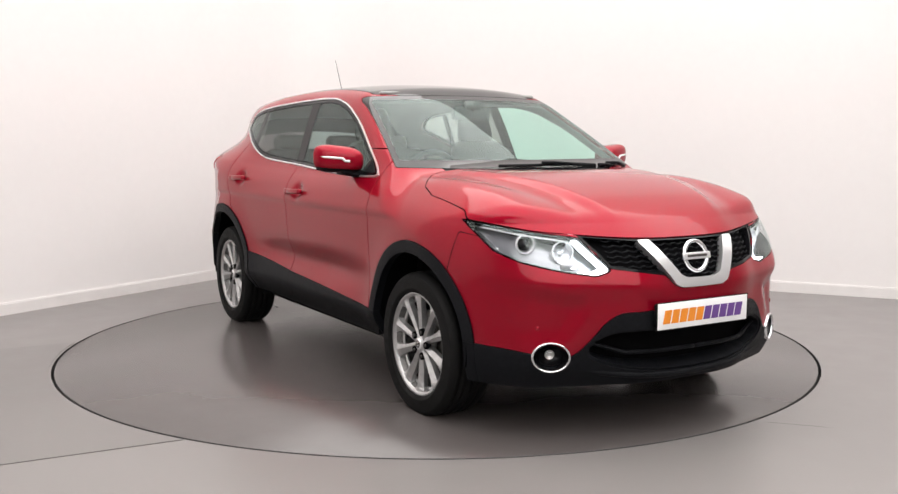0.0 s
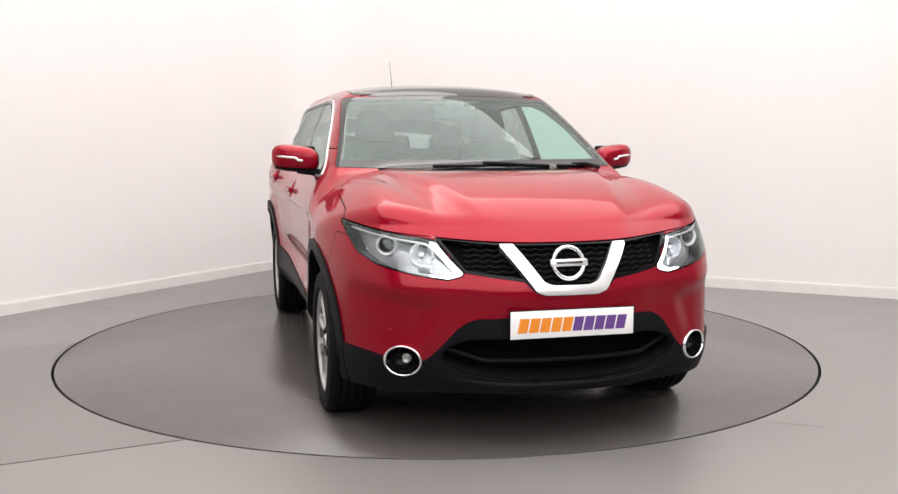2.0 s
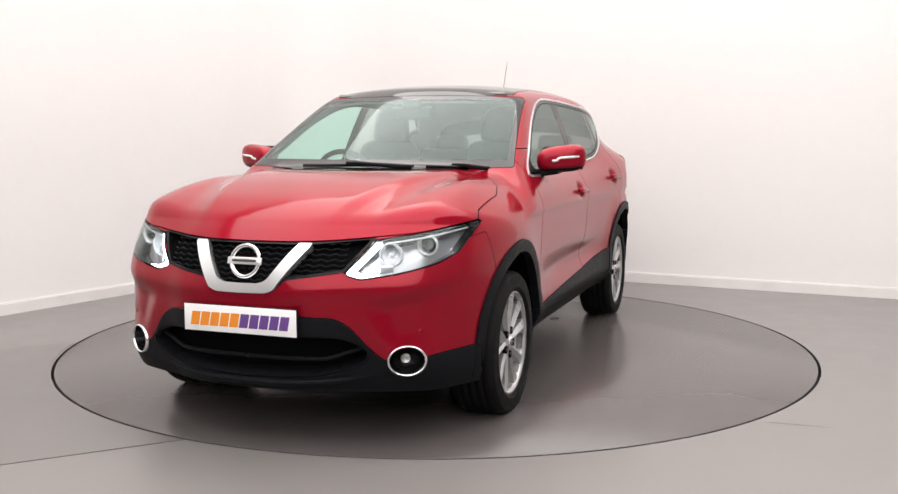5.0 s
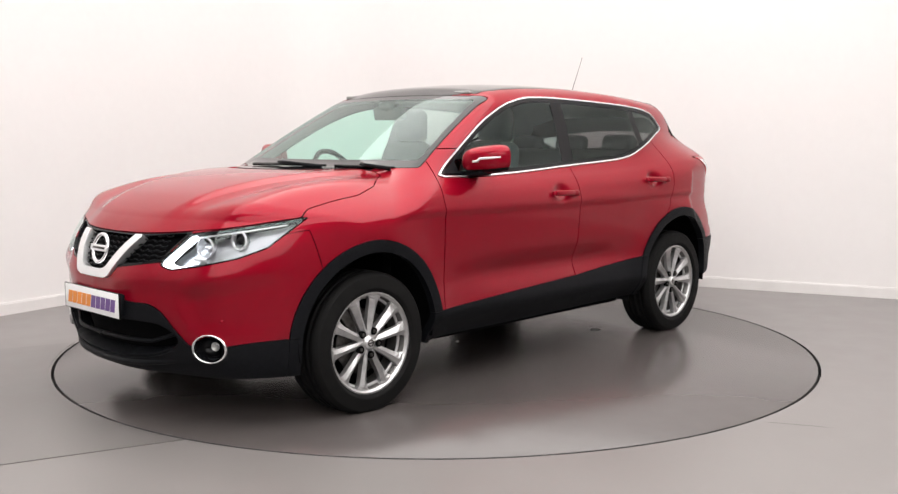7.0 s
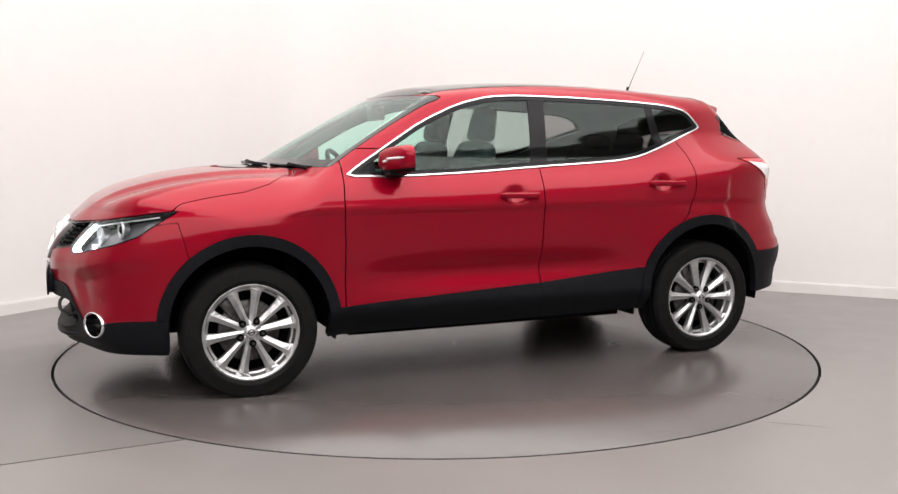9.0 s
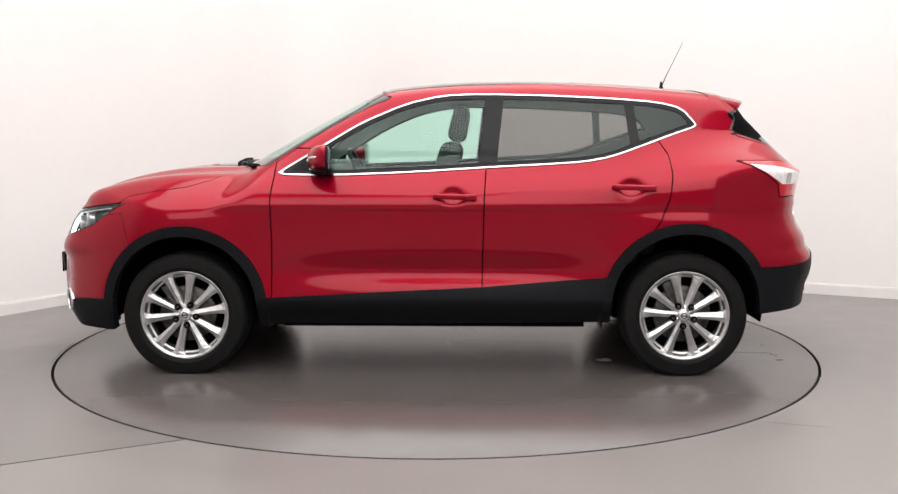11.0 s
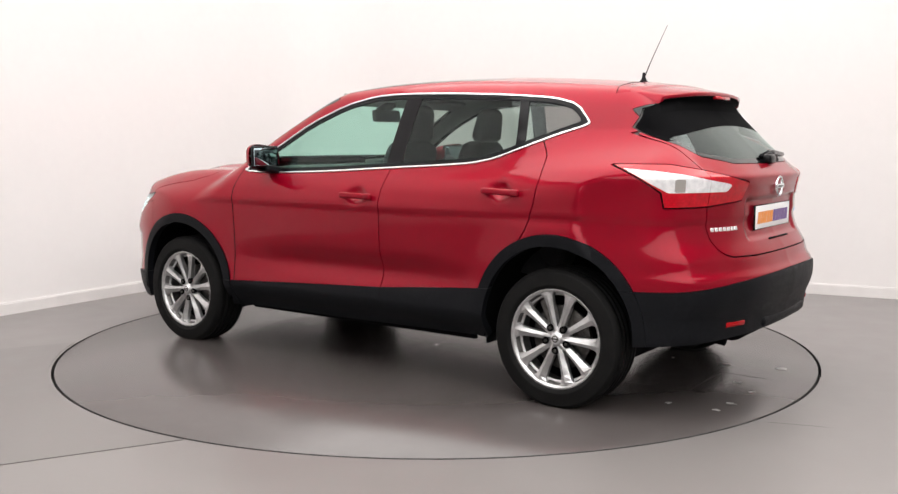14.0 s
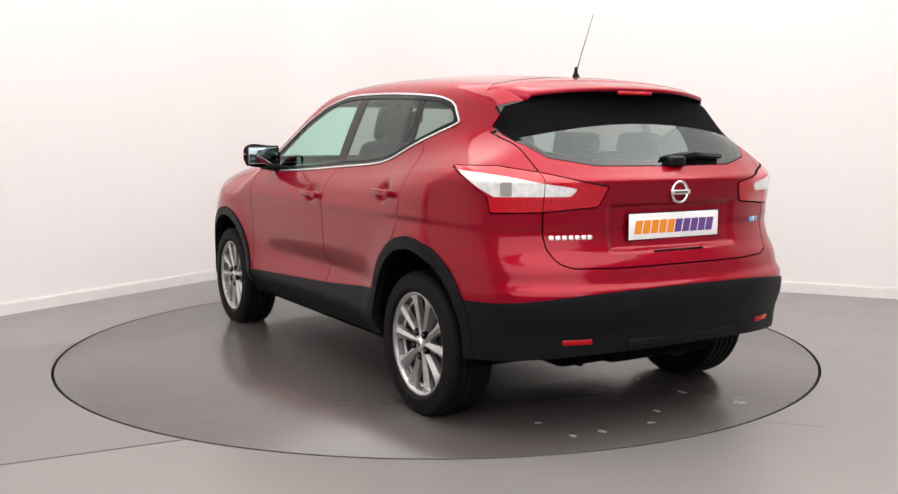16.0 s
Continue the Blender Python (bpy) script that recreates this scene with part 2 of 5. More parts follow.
def crack(name, a, b, wide=0.004):
    a, b = Vector((*a, 0)), Vector((*b, 0))
    t = (b - a).normalized()
    o = Vector((-t.y, t.x, 0)) * wide / 2
    rnd = random.Random(name)
    top, bot = [], []
    for i in range(13):
        p = a.lerp(b, i / 12) + o * rnd.uniform(-1.5, 1.5)
        ww = rnd.uniform(0.4, 1.0) * (1 if 0 < i < 12 else 0.15)
        top.append((p.x + o.x * ww, p.y + o.y * ww, 0.0012))
        bot.append((p.x - o.x * ww, p.y - o.y * ww, 0.0012))
    v = top + bot
    return tagged(part_data(name, v, [(i, i + 1, 14 + i, 13 + i) for i in range(12)], GROOVE), "thin dark seam in the grey floor", "seam", kind="structure")


crack("floor_seam_1", (1.45, -1.75), (1.72, -1.84))

tagged(part_data("ceiling", [(END_L.x, END_L.y, HIGH), (BACK.x, BACK.y, HIGH), (END_R.x, END_R.y, HIGH), (CORNER.x, CORNER.y, HIGH)], [(0, 1, 2, 3)], WALLPAINT), "plain white ceiling of the studio", kind="structure")


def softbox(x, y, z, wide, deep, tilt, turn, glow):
    base = new("unseen_softbox")
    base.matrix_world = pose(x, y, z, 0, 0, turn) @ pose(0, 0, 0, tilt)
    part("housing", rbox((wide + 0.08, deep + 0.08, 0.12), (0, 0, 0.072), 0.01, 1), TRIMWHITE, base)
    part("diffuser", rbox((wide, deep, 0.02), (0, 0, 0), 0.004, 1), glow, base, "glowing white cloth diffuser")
    return tagged(base, "wide white softbox lamp hung out of view", "studio light", "softboxes")


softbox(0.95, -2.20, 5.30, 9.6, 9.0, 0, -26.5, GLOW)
# unseen fill behind the camera, added to even out walls and car front
softbox(0.0, -7.8, 3.60, 10.0, 3.4, 52, 0, GLOW_FILL)

# ---- the turntable ----
turntable = new("turntable")
disc = lathe([(0.0, 0.0), (1.2, 0.0), (R_DISC - 0.001, 0.0), (R_DISC, -0.001), (R_DISC, -0.05)], 192, "z")
bmesh.ops.remove_doubles(disc, verts=disc.verts[:], dist=1e-5)
part("disc", disc, DISCGREY, turntable)
# added band that paints the disc edge as dark as the gap's shade
part("edge_band", lathe([(R_DISC + 0.0005, -0.0010), (R_DISC + 0.0015, -0.0016), (R_DISC + 0.0015, -0.05)], 192, "z"), GROOVE, turntable, "dark band round the disc edge, gap shade in its colour")
tagged(turntable, "round grey painted turntable flush with the floor", "turntable")


def scuff(x, y, length, wide, seed):
    rnd = random.Random(seed)
    n = 14
    v = []
    for k in range(n):
        u = 2 * math.pi * k / n
        f = rnd.uniform(0.45, 1.1)
        v.append((x + length * f * math.cos(u), y + wide * f * math.sin(u), 0.0012))
    return part_data("scuff", v, [tuple(range(n))], SCUFF, turntable, "pale worn scuff in the paint")


for i, (x, y, l, w) in enumerate([(-0.967, 0.508, 0.050, 0.045), (-0.067, 0.105, 0.014, 0.012), (-1.736, 0.495, 0.016, 0.026), (-1.979, 0.336, 0.034, 0.020),
                                  (-1.957, 0.481, 0.026, 0.024), (-1.988, 0.065, 0.016, 0.022), (-1.867, -0.083, 0.024, 0.018), (-1.684, -0.423, 0.050, 0.024),
                                  (-1.962, -0.510, 0.042, 0.045), (-1.376, -0.414, 0.012, 0.014)]):
    scuff(x, y, l, w, i)
for a, b in (((-1.719, -0.238), (-1.729, 0.293)), ((-1.729, 0.293), (-1.968, 0.302)), ((-1.719, -0.238), (-1.960, -0.238))):      # joints of a flush lid
    o = Vector((b[1] - a[1], a[0] - b[0])).normalized() * 0.0022
    part_data("lid_joint", [(a[0] + o.x, a[1] + o.y, 0.001), (b[0] + o.x, b[1] + o.y, 0.001), (b[0] - o.x, b[1] - o.y, 0.001), (a[0] - o.x, a[1] - o.y, 0.001)], [(0, 1, 2, 3)], GROOVE, turntable)


# ---- body shape ----
def spl(xs, ys):
    """A smooth curve through knots, tabulated."""
    xs, ys = np.array(xs, float), np.array(ys, float)
    d = np.gradient(ys, xs)
    u = np.linspace(xs[0], xs[-1], 6000)
    i = np.clip(np.searchsorted(xs, u) - 1, 0, len(xs) - 2)
    h = xs[i + 1] - xs[i]
    s = (u - xs[i]) / h
    v = ((1 + 2 * s) * (1 - s) ** 2 * ys[i] + s * (1 - s) ** 2 * h * d[i]
         + s * s * (3 - 2 * s) * ys[i + 1] + s * s * (s - 1) * h * d[i + 1])
    return lambda a: np.interp(a, u, v)


def smax(a, b, k):
    h = np.clip(0.5 + 0.5 * (a - b) / k, 0, 1)
    return b + (a - b) * h + k * h * (1 - h)


def smin(a, b, k):
    return -smax(-a, -b, k)


def step(a, b, x):
    s = np.clip((x - a) / (b - a), 0, 1)
    return s * s * (3 - 2 * s)


HUB_F, HUB_R = (1.323, 0.345), (-1.323, 0.345)
plan = spl([-2.3, -2.0, -1.7, -1.3, -0.9, -0.4, 0.2, 0.8, 1.3, 1.6, 1.8, 2.0, 2.3],
           [0.70, 0.84, 0.895, 0.911, 0.892, 0.876, 0.874, 0.882, 0.897, 0.892, 0.874, 0.81, 0.65])
rise = spl([-2.3, -1.9, -1.5, -1.2, -0.8, -0.3, 0.8, 2.3], [0.06, 0.075, 0.085, 0.06, 0.025, 0.01, 0.0, -0.04])
flank = spl([0.15, 0.25, 0.38, 0.45, 0.55, 0.65, 0.75, 0.86, 0.92, 0.97, 1.02, 1.06, 1.10, 1.20, 1.35, 1.45, 1.52, 1.60],
            [-0.10, -0.032, -0.005, -0.008, -0.011, -0.008, -0.003, 0.002, 0.001, -0.012, -0.041, -0.072, -0.098, -0.136, -0.193, -0.238, -0.28, -0.37])
bonnet_mid = spl([1.0, 1.15, 1.3, 1.5, 1.7, 1.9, 2.0, 2.08, 2.14, 2.3], [1.095, 1.093, 1.087, 1.068, 1.032, 0.970, 0.922, 0.870, 0.815, 0.60])
screen = spl([0.15, 0.30, 0.36, 0.45, 0.70, 0.95, 1.2, 1.4, 1.8, 3.0], [1.64, 1.545, 1.508, 1.463, 1.330, 1.190, 1.040, 0.90, 0.6, -0.4])
roof_mid = spl([-2.2, -1.9, -1.6, -1.2, -0.8, -0.4, 0.0, 0.3, 0.6], [1.43, 1.475, 1.516, 1.556, 1.580, 1.587, 1.572, 1.539, 1.49])
nose = spl([0.15, 0.24, 0.30, 0.38, 0.47, 0.58, 0.66, 0.72, 0.78, 0.83, 0.90], [2.06, 2.145, 2.18, 2.200, 2.212, 2.214, 2.210, 2.196, 2.172, 2.14, 2.09])
nose_plan = spl([0, 0.2, 0.3, 0.409, 0.5, 0.58, 0.654, 0.72, 0.78, 0.83, 0.88, 0.95], [0, 0.012, 0.036, 0.082, 0.115, 0.145, 0.180, 0.235, 0.32, 0.42, 0.57, 0.9])
tail = spl([0.15, 0.28, 0.36, 0.42, 0.465, 0.50, 0.54, 0.59, 0.635, 0.66, 0.72, 0.80, 0.90, 1.0, 1.05, 1.078, 1.105, 1.2, 1.3, 1.42, 1.6],
           [1.98, 2.06, 2.104, 2.112, 2.120, 2.134, 2.146, 2.150, 2.143, 2.125, 2.105, 2.06, 2.036, 2.042, 2.054, 2.058, 2.030, 1.928, 1.830, 1.715, 1.55])
tail_plan = spl([0, 0.26, 0.36, 0.5, 0.587, 0.68, 0.74, 0.79, 0.84, 0.9], [0, 0.010, 0.02, 0.05, 0.08, 0.12, 0.16, 0.21, 0.30, 0.55])


def side(x, z):
    lift = rise(x) * step(0.55, 1.02, z)
    y = plan(x) + flank(z - lift)
    y = y - (0.18 * np.clip(-0.95 - x, 0, 2) ** 1.2 + 0.10 * np.clip(-1.35 - x, 0, 2) ** 1.5) * step(1.1, 1.3, z)
    # fluted lower door, deepest before the rear wheel
    y = y - 0.036 * np.exp(-((x + 0.05) / 0.72) ** 4) * np.exp(-((z - 0.555) / 0.075) ** 2)
    # sills tuck in below
    y = y - 0.065 * step(0.41, 0.26, z) * (1 - step(0.85, 1.25, np.abs(x)))
    # hollows behind the door handles
    for hx, hz in ((-0.105, 0.950), (-1.03, 1.000)):
        y = y - 0.028 * np.exp(-(((x - hx) / 0.055) ** 2 + ((z - hz) / 0.040) ** 2) ** 1.5)
    # swelling round the wheels
    for (hx, hz), r in ((HUB_F, 0.50), (HUB_R, 0.50)):
        d = np.hypot(x - hx, z - hz)
        y = y + 0.012 * np.exp(-((d - 0.43) / 0.10) ** 2)
    return y


def bonnet(x, y):
    ridge = 0.30 + 0.24 * np.clip((2.1 - x) / 0.95, 0, 1)
    z = bonnet_mid(x) - 0.012 * (y / 0.5) ** 2 - 0.135 * (np.clip(np.abs(y) - 0.58, 0, 1) / 0.3) ** 2
    fade = step(2.13, 1.85, x)
    z = z - 0.010 * np.exp(-((np.abs(y) - ridge - 0.10) / 0.065) ** 2) * fade          # valley beside the crease
    z = z + 0.014 * np.exp(-((np.abs(y) - 0.70) / 0.085) ** 2) * fade                  # swelling over the wheel
    return z + 0.016 * (1 - step(-0.04, 0.04, np.abs(y) - ridge)) * fade - 0.002


def body_field(x, y, z):
    y = np.abs(y)
    s = y - side(x, z)
    front = x - (nose(z) - nose_plan(y))
    # pocket over the fog lamp, under a fold that runs in from the lamp
    under = step(-0.01, 0.07, 0.60 + 0.27 * (y - 0.47) - z) * step(0.0, 0.09, y - 0.47 - 0.45 * (0.60 - z))
    front = front + 0.022 * under * step(0.36, 0.50, z) * step(0.88, 0.77, y)
    # a shelf below the lamps that turns the light
    front = front - 0.011 * np.exp(-((z - 0.635 - 0.05 * y) / 0.045) ** 2) * step(0.10, 0.32, y) * step(0.82, 0.62, y)
    rear = -x - (tail(z) - tail_plan(y) * (1 + 0.3 * step(1.1, 1.4, z)))
    # recess for the rear plate
    rear = rear + 0.014 * step(0.375, 0.335, y) * step(0.775, 0.80, z) * step(0.985, 0.96, z)
    top = z - bonnet(x, y)
    low = smax(smax(s, top, 0.06), smax(front, rear, 0.02), 0.085)
    ws = (z - screen(x + 0.34 * y * y)) * 0.86
    rf = z - (roof_mid(x) - 0.05 * (y / 0.62) ** 2.2)
    cab = smax(0.9 - z, smax(smax(s, smax(rf, ws, 0.03), 0.075), rear, 0.05), 0.02)
    return smin(low, cab, 0.045)


def gradient(P, e=0.004):
    x, y, z = P.T
    g = np.stack([body_field(x + e, y, z) - body_field(x - e, y, z), body_field(x, y + e, z) - body_field(x, y - e, z),
                  body_field(x, y, z + e) - body_field(x, y, z - e)], 1) / (2 * e)
    return g


def skin(h=0.0145):
    """The outer skin of one half of the body, as points, normals and triangles (surface nets drawn onto the shape)."""
    ax = [np.arange(-2.26, 2.30, h), np.arange(-2.5 * h, 0.98, h), np.arange(0.16, 1.66, h)]
    shape = [len(a) for a in ax]
    F = np.empty(shape)
    Y, Z = np.meshgrid(ax[1], ax[2], indexing="ij")
    for i in range(0, shape[0], 40):
        X = ax[0][i:i + 40, None, None]
        F[i:i + 40] = body_field(*np.broadcast_arrays(X, Y[None], Z[None]))
    S = F < 0
    nx, ny, nz = shape
    cs = np.zeros((nx - 1, ny - 1, nz - 1), np.int8)
    for a in (0, 1):
        for b in (0, 1):
            for c in (0, 1):
                cs += S[a:nx - 1 + a, b:ny - 1 + b, c:nz - 1 + c]
    cells = np.argwhere((cs > 0) & (cs < 8))
    index = -np.ones(cs.shape, np.int64)
    index[tuple(cells.T)] = np.arange(len(cells))
    P, W = np.zeros((len(cells), 3)), np.zeros(len(cells))
    corner = np.array([(a, b, c) for a in (0, 1) for b in (0, 1) for c in (0, 1)])
    for p in corner:
        for axis in range(3):
            if p[axis]:
                continue
            q = p.copy()
            q[axis] = 1
            fa, fb = F[tuple((cells + p).T)], F[tuple((cells + q).T)]
            m = (fa < 0) != (fb < 0)
            s = np.where(m, fa / np.where(m, fa - fb, 1), 0)
            P[m] += (p + s[:, None] * (q - p))[m]
            W += m
    P = (P / W[:, None] + cells) * h + np.array([a[0] for a in ax])
    for _ in range(4):
        g = gradient(P)
        f = body_field(*P.T)
        P = P - np.clip(f / np.maximum((g ** 2).sum(1), 0.3), -h, h)[:, None] * g
    quads = []
    for axis in range(3):
        o = [1, 1, 1]
        o[axis] = 0
        sl = [slice(o[k], n - 1) for k, n in enumerate(shape)]
        sr = list(sl)
        sr[axis] = slice(1, shape[axis])
        A, B = S[tuple(sl)], S[tuple(sr)]
        for flip, m in ((False, A & ~B), (True, ~A & B)):
            e = np.argwhere(m) + np.array(o)
            u, v = [k for k in range(3) if k != axis]
            du, dv = np.zeros(3, int), np.zeros(3, int)
            du[u], dv[v] = 1, 1
            q = np.stack([index[tuple((e - du - dv).T)], index[tuple((e - dv).T)], index[tuple(e.T)], index[tuple((e - du).T)]], 1)
            if flip != (axis == 1):
                q = q[:, ::-1]
            quads.append(q)
    Q = np.concatenate(quads)
    Q = Q[(Q >= 0).all(1)]
    T = np.concatenate([Q[:, [0, 1, 2]], Q[:, [0, 2, 3]]])
    N = gradient(P)
    N /= np.linalg.norm(N, axis=1)[:, None]
    return P, N, T


def cut(M, phi):
    """Splits a mesh along phi = 0; gives the part below and the part above."""
    V, N, T = M
    phi = np.where(np.abs(phi) < 2e-4, 2e-4, phi)
    neg = phi[T] < 0
    c = neg.sum(1)
    inside, outside, mixed = T[c == 3], T[c == 0], T[(c == 1) | (c == 2)]
    if len(mixed) == 0:
        return compact(V, N, inside), compact(V, N, outside)
    mneg = phi[mixed] < 0
    alone = np.where((mneg.sum(1) == 1)[:, None], mneg, ~mneg)
    k = alone.argmax(1)
    r = np.arange(len(mixed))
    a, b, d = mixed[r, k], mixed[r, (k + 1) % 3], mixed[r, (k + 2) % 3]
    E = np.concatenate([np.sort(np.stack([a, b], 1), 1), np.sort(np.stack([a, d], 1), 1)])
    U, inv = np.unique(E, axis=0, return_inverse=True)
    inv = inv.reshape(-1)
    s = (phi[U[:, 0]] / (phi[U[:, 0]] - phi[U[:, 1]]))[:, None]
    V2 = np.concatenate([V, V[U[:, 0]] * (1 - s) + V[U[:, 1]] * s])
    nn = N[U[:, 0]] * (1 - s) + N[U[:, 1]] * s
    N2 = np.concatenate([N, nn / np.linalg.norm(nn, axis=1)[:, None]])
    ab, ad = inv[:len(a)] + len(V), inv[len(a):] + len(V)
    one = np.stack([a, ab, ad], 1)
    two = np.concatenate([np.stack([ab, b, d], 1), np.stack([ab, d, ad], 1)])
    an = phi[a] < 0
    an2 = np.concatenate([an, an])
    inside = np.concatenate([inside, one[an], two[~an2]])
    outside = np.concatenate([outside, one[~an], two[an2]])
    return compact(V2, N2, inside), compact(V2, N2, outside)


def compact(V, N, T):
    if len(T) == 0:
        return V[:0], N[:0], T
    u, inv = np.unique(T, return_inverse=True)
    return V[u], N[u], inv.reshape(-1, 3)


def outline(knots, round_=0):
    """A closed outline; round_ times smoothed by corner cutting."""
    p = np.array(knots, float)
    for _ in range(round_):
        q = np.roll(p, -1, 0)
        p = np.stack([0.8 * p + 0.2 * q, 0.2 * p + 0.8 * q], 1).reshape(-1, 2)
    return p


def poly(a, b, knots, round_=0):
    """Signed distance of (a, b) to a closed outline, below nought inside."""
    p = outline(knots, round_)
    q = np.roll(p, -1, 0)
    best = np.full(len(a), 1e9)
    odd = np.zeros(len(a), bool)
    for (x0, y0), (x1, y1) in zip(p, q):
        dx, dy = x1 - x0, y1 - y0
        s = np.clip(((a - x0) * dx + (b - y0) * dy) / max(dx * dx + dy * dy, 1e-12), 0, 1)
        best = np.minimum(best, (a - x0 - s * dx) ** 2 + (b - y0 - s * dy) ** 2)
        if y0 != y1:
            odd ^= ((y0 > b) != (y1 > b)) & (a < x0 + (b - y0) * dx / dy)
    return np.where(odd, -1, 1) * np.sqrt(best)


def take(M, field, gap=0.0):
    """The piece of M inside field, and the rest, with an open joint between."""
    if gap:
        inner, _ = cut(M, field(*M[0].T) + gap)
        _, rest = cut(M, field(*M[0].T) - gap)
        return inner, rest
    return cut(M, field(*M[0].T))


def border(T):
    e = np.concatenate([T[:, [0, 1]], T[:, [1, 2]], T[:, [2, 0]]])
    u, inv, n = np.unique(np.sort(e, 1), axis=0, return_inverse=True, return_counts=True)
    return e[n[inv.reshape(-1)] == 1]


def panel(name, M, mat, parent, label="", offset=0.0, lip=0.012, mode="full"):
    """A panel from a piece of skin, with turned-in edges. mode: left, right or full (both halves in one)."""
    V, N, T = M
    if len(T) == 0:
        raise ValueError("empty panel " + name)
    V = V + N * offset
    if mode == "full":
        mid = np.abs(V[:, 1]) < 1e-3
        V = V.copy()
        V[mid, 1] = 0
        N = N.copy()
        N[mid, 1] = 0
        other = np.where(mid, np.arange(len(V)), -1)
        k = np.flatnonzero(~mid)
        other[k] = len(V) + np.arange(len(k))
        V = np.concatenate([V, V[k] * [1, -1, 1]])
        N = np.concatenate([N, N[k] * [1, -1, 1]])
        T = np.concatenate([T, other[T][:, ::-1]])
    elif mode == "right":
        V, N, T = V * [1, -1, 1], N * [1, -1, 1], T[:, ::-1]
    if lip:
        e = border(T)
        if mode != "full":
            e = e[~((np.abs(V[e[:, 0], 1]) < 1e-3) & (np.abs(V[e[:, 1], 1]) < 1e-3))]
        u, inv = np.unique(e, return_inverse=True)
        inv = inv.reshape(-1, 2)
        n0, m = len(V), len(u)
        V = np.concatenate([V, V[u] - N[u] * 0.0012, V[u] - N[u] * lip])
        tang = np.zeros((m, 3))
        d = V[e[:, 1]] - V[e[:, 0]]
        np.add.at(tang, inv[:, 0], d)
        np.add.at(tang, inv[:, 1], d)
        side_n = np.cross(tang, N[u])
        side_n /= np.maximum(np.linalg.norm(side_n, axis=1), 1e-9)[:, None]
        N = np.concatenate([N, side_n, side_n])
        a, b = n0 + inv[:, 0], n0 + inv[:, 1]
        T = np.concatenate([T, np.stack([e[:, 1], e[:, 0], a], 1), np.stack([e[:, 1], a, b], 1),
                            np.stack([b, a, a + m], 1), np.stack([b, a + m, b + m], 1)])
    me = bpy.data.meshes.new(name)
    me.vertices.add(len(V))
    me.vertices.foreach_set("co", V.astype(np.float32).ravel())
    me.loops.add(3 * len(T))
    me.loops.foreach_set("vertex_index", T.astype(np.int32).ravel())
    me.polygons.add(len(T))
    me.polygons.foreach_set("loop_start", np.arange(0, 3 * len(T), 3, dtype=np.int32))
    me.polygons.foreach_set("use_smooth", np.ones(len(T), bool))
    me.update(calc_edges=True)
    me.validate()
    if len(me.vertices) == len(V):
        me.normals_split_custom_set_from_vertices([tuple(n) for n in N])
    me.materials.append(mat)
    ob = new(name, me)
    ob.parent = parent
    if label:
        tagged(ob, label)
    return ob


def both(name, M, mat, parent, label="", offset=0.0, lip=0.012):
    return [panel(name, M, mat, parent, label, offset, lip, m) for m in ("left", "right")]


# ---- the car ----
car = tagged(new("car"), "glossy red crossover car with black lower cladding, standing on the turntable", "car")
M = skin()
_, M = cut(M, M[0][:, 1])                                   # keep one half

LOW = spl([-2.3, -2.0, -1.7, -0.9, 0.0, 0.9, 1.7, 2.0, 2.3], [0.41, 0.362, 0.335, 0.285, 0.265, 0.262, 0.235, 0.235, 0.24])
_, M = take(M, lambda x, y, z: z - LOW(x))
WHOLE = M
ARCH = {"front": (1.318, 0.352, 0.388), "rear": (-1.326, 0.372, 0.388)}
for hx, hz, r in ARCH.values():
    _, M = take(M, lambda x, y, z: np.maximum(np.hypot(x - hx, np.where(z < hz, (z - hz) * 0.35, z - hz)) - r, 0.45 - y))

# side windows
DLO = [(0.838, 1.058), (0.55, 1.052), (0.12, 1.068), (-0.29, 1.094), (-0.60, 1.110), (-0.80, 1.124), (-0.93, 1.148), (-1.08, 1.200), (-1.25, 1.262),
       (-1.395, 1.310), (-1.402, 1.326), (-1.325, 1.414), (-1.20, 1.446), (-0.95, 1.466), (-0.60, 1.484), (-0.25, 1.492), (-0.05, 1.484), (0.15, 1.440),
       (0.38, 1.342), (0.58, 1.222), (0.762, 1.110)]


def dlo(x, y, z):
    return np.maximum(poly(x, z, DLO, 1), 0.45 - y)


side_opening, M = take(M, dlo, 0.001)
trim, pane = take(side_opening, lambda x, y, z: -(dlo(x, y, z) + 0.024))
trim, seal = take(trim, lambda x, y, z: -(dlo(x, y, z) + 0.0075))
both("window_trim", trim, SATIN, car, "bright chrome strip round the side windows", 0.006, 0.012)
both("window_seal", seal, GLOSSBLACK, car, "", 0.0, 0.01)
rims, pane = take(pane, lambda x, y, z: -(dlo(x, y, z) + 0.030))
both("window_gasket", rims, PLASTIC, car, "", 0.001, 0.008)


def between(x, z, x_low, x_high, wide):
    """Strip about a line from (x_low at the belt) to (x_high at the roof)."""
    s = np.clip((z - 1.09) / 0.39, -0.3, 1.2)
    return np.abs(x - (x_low + (x_high - x_low) * s)) - wide


b_post, pane = take(pane, lambda x, y, z: between(x, z, -0.285, -0.330, 0.050), 0.0008)
c_post, pane = take(pane, lambda x, y, z: between(x, z, -1.08, -1.035, 0.026), 0.0008)
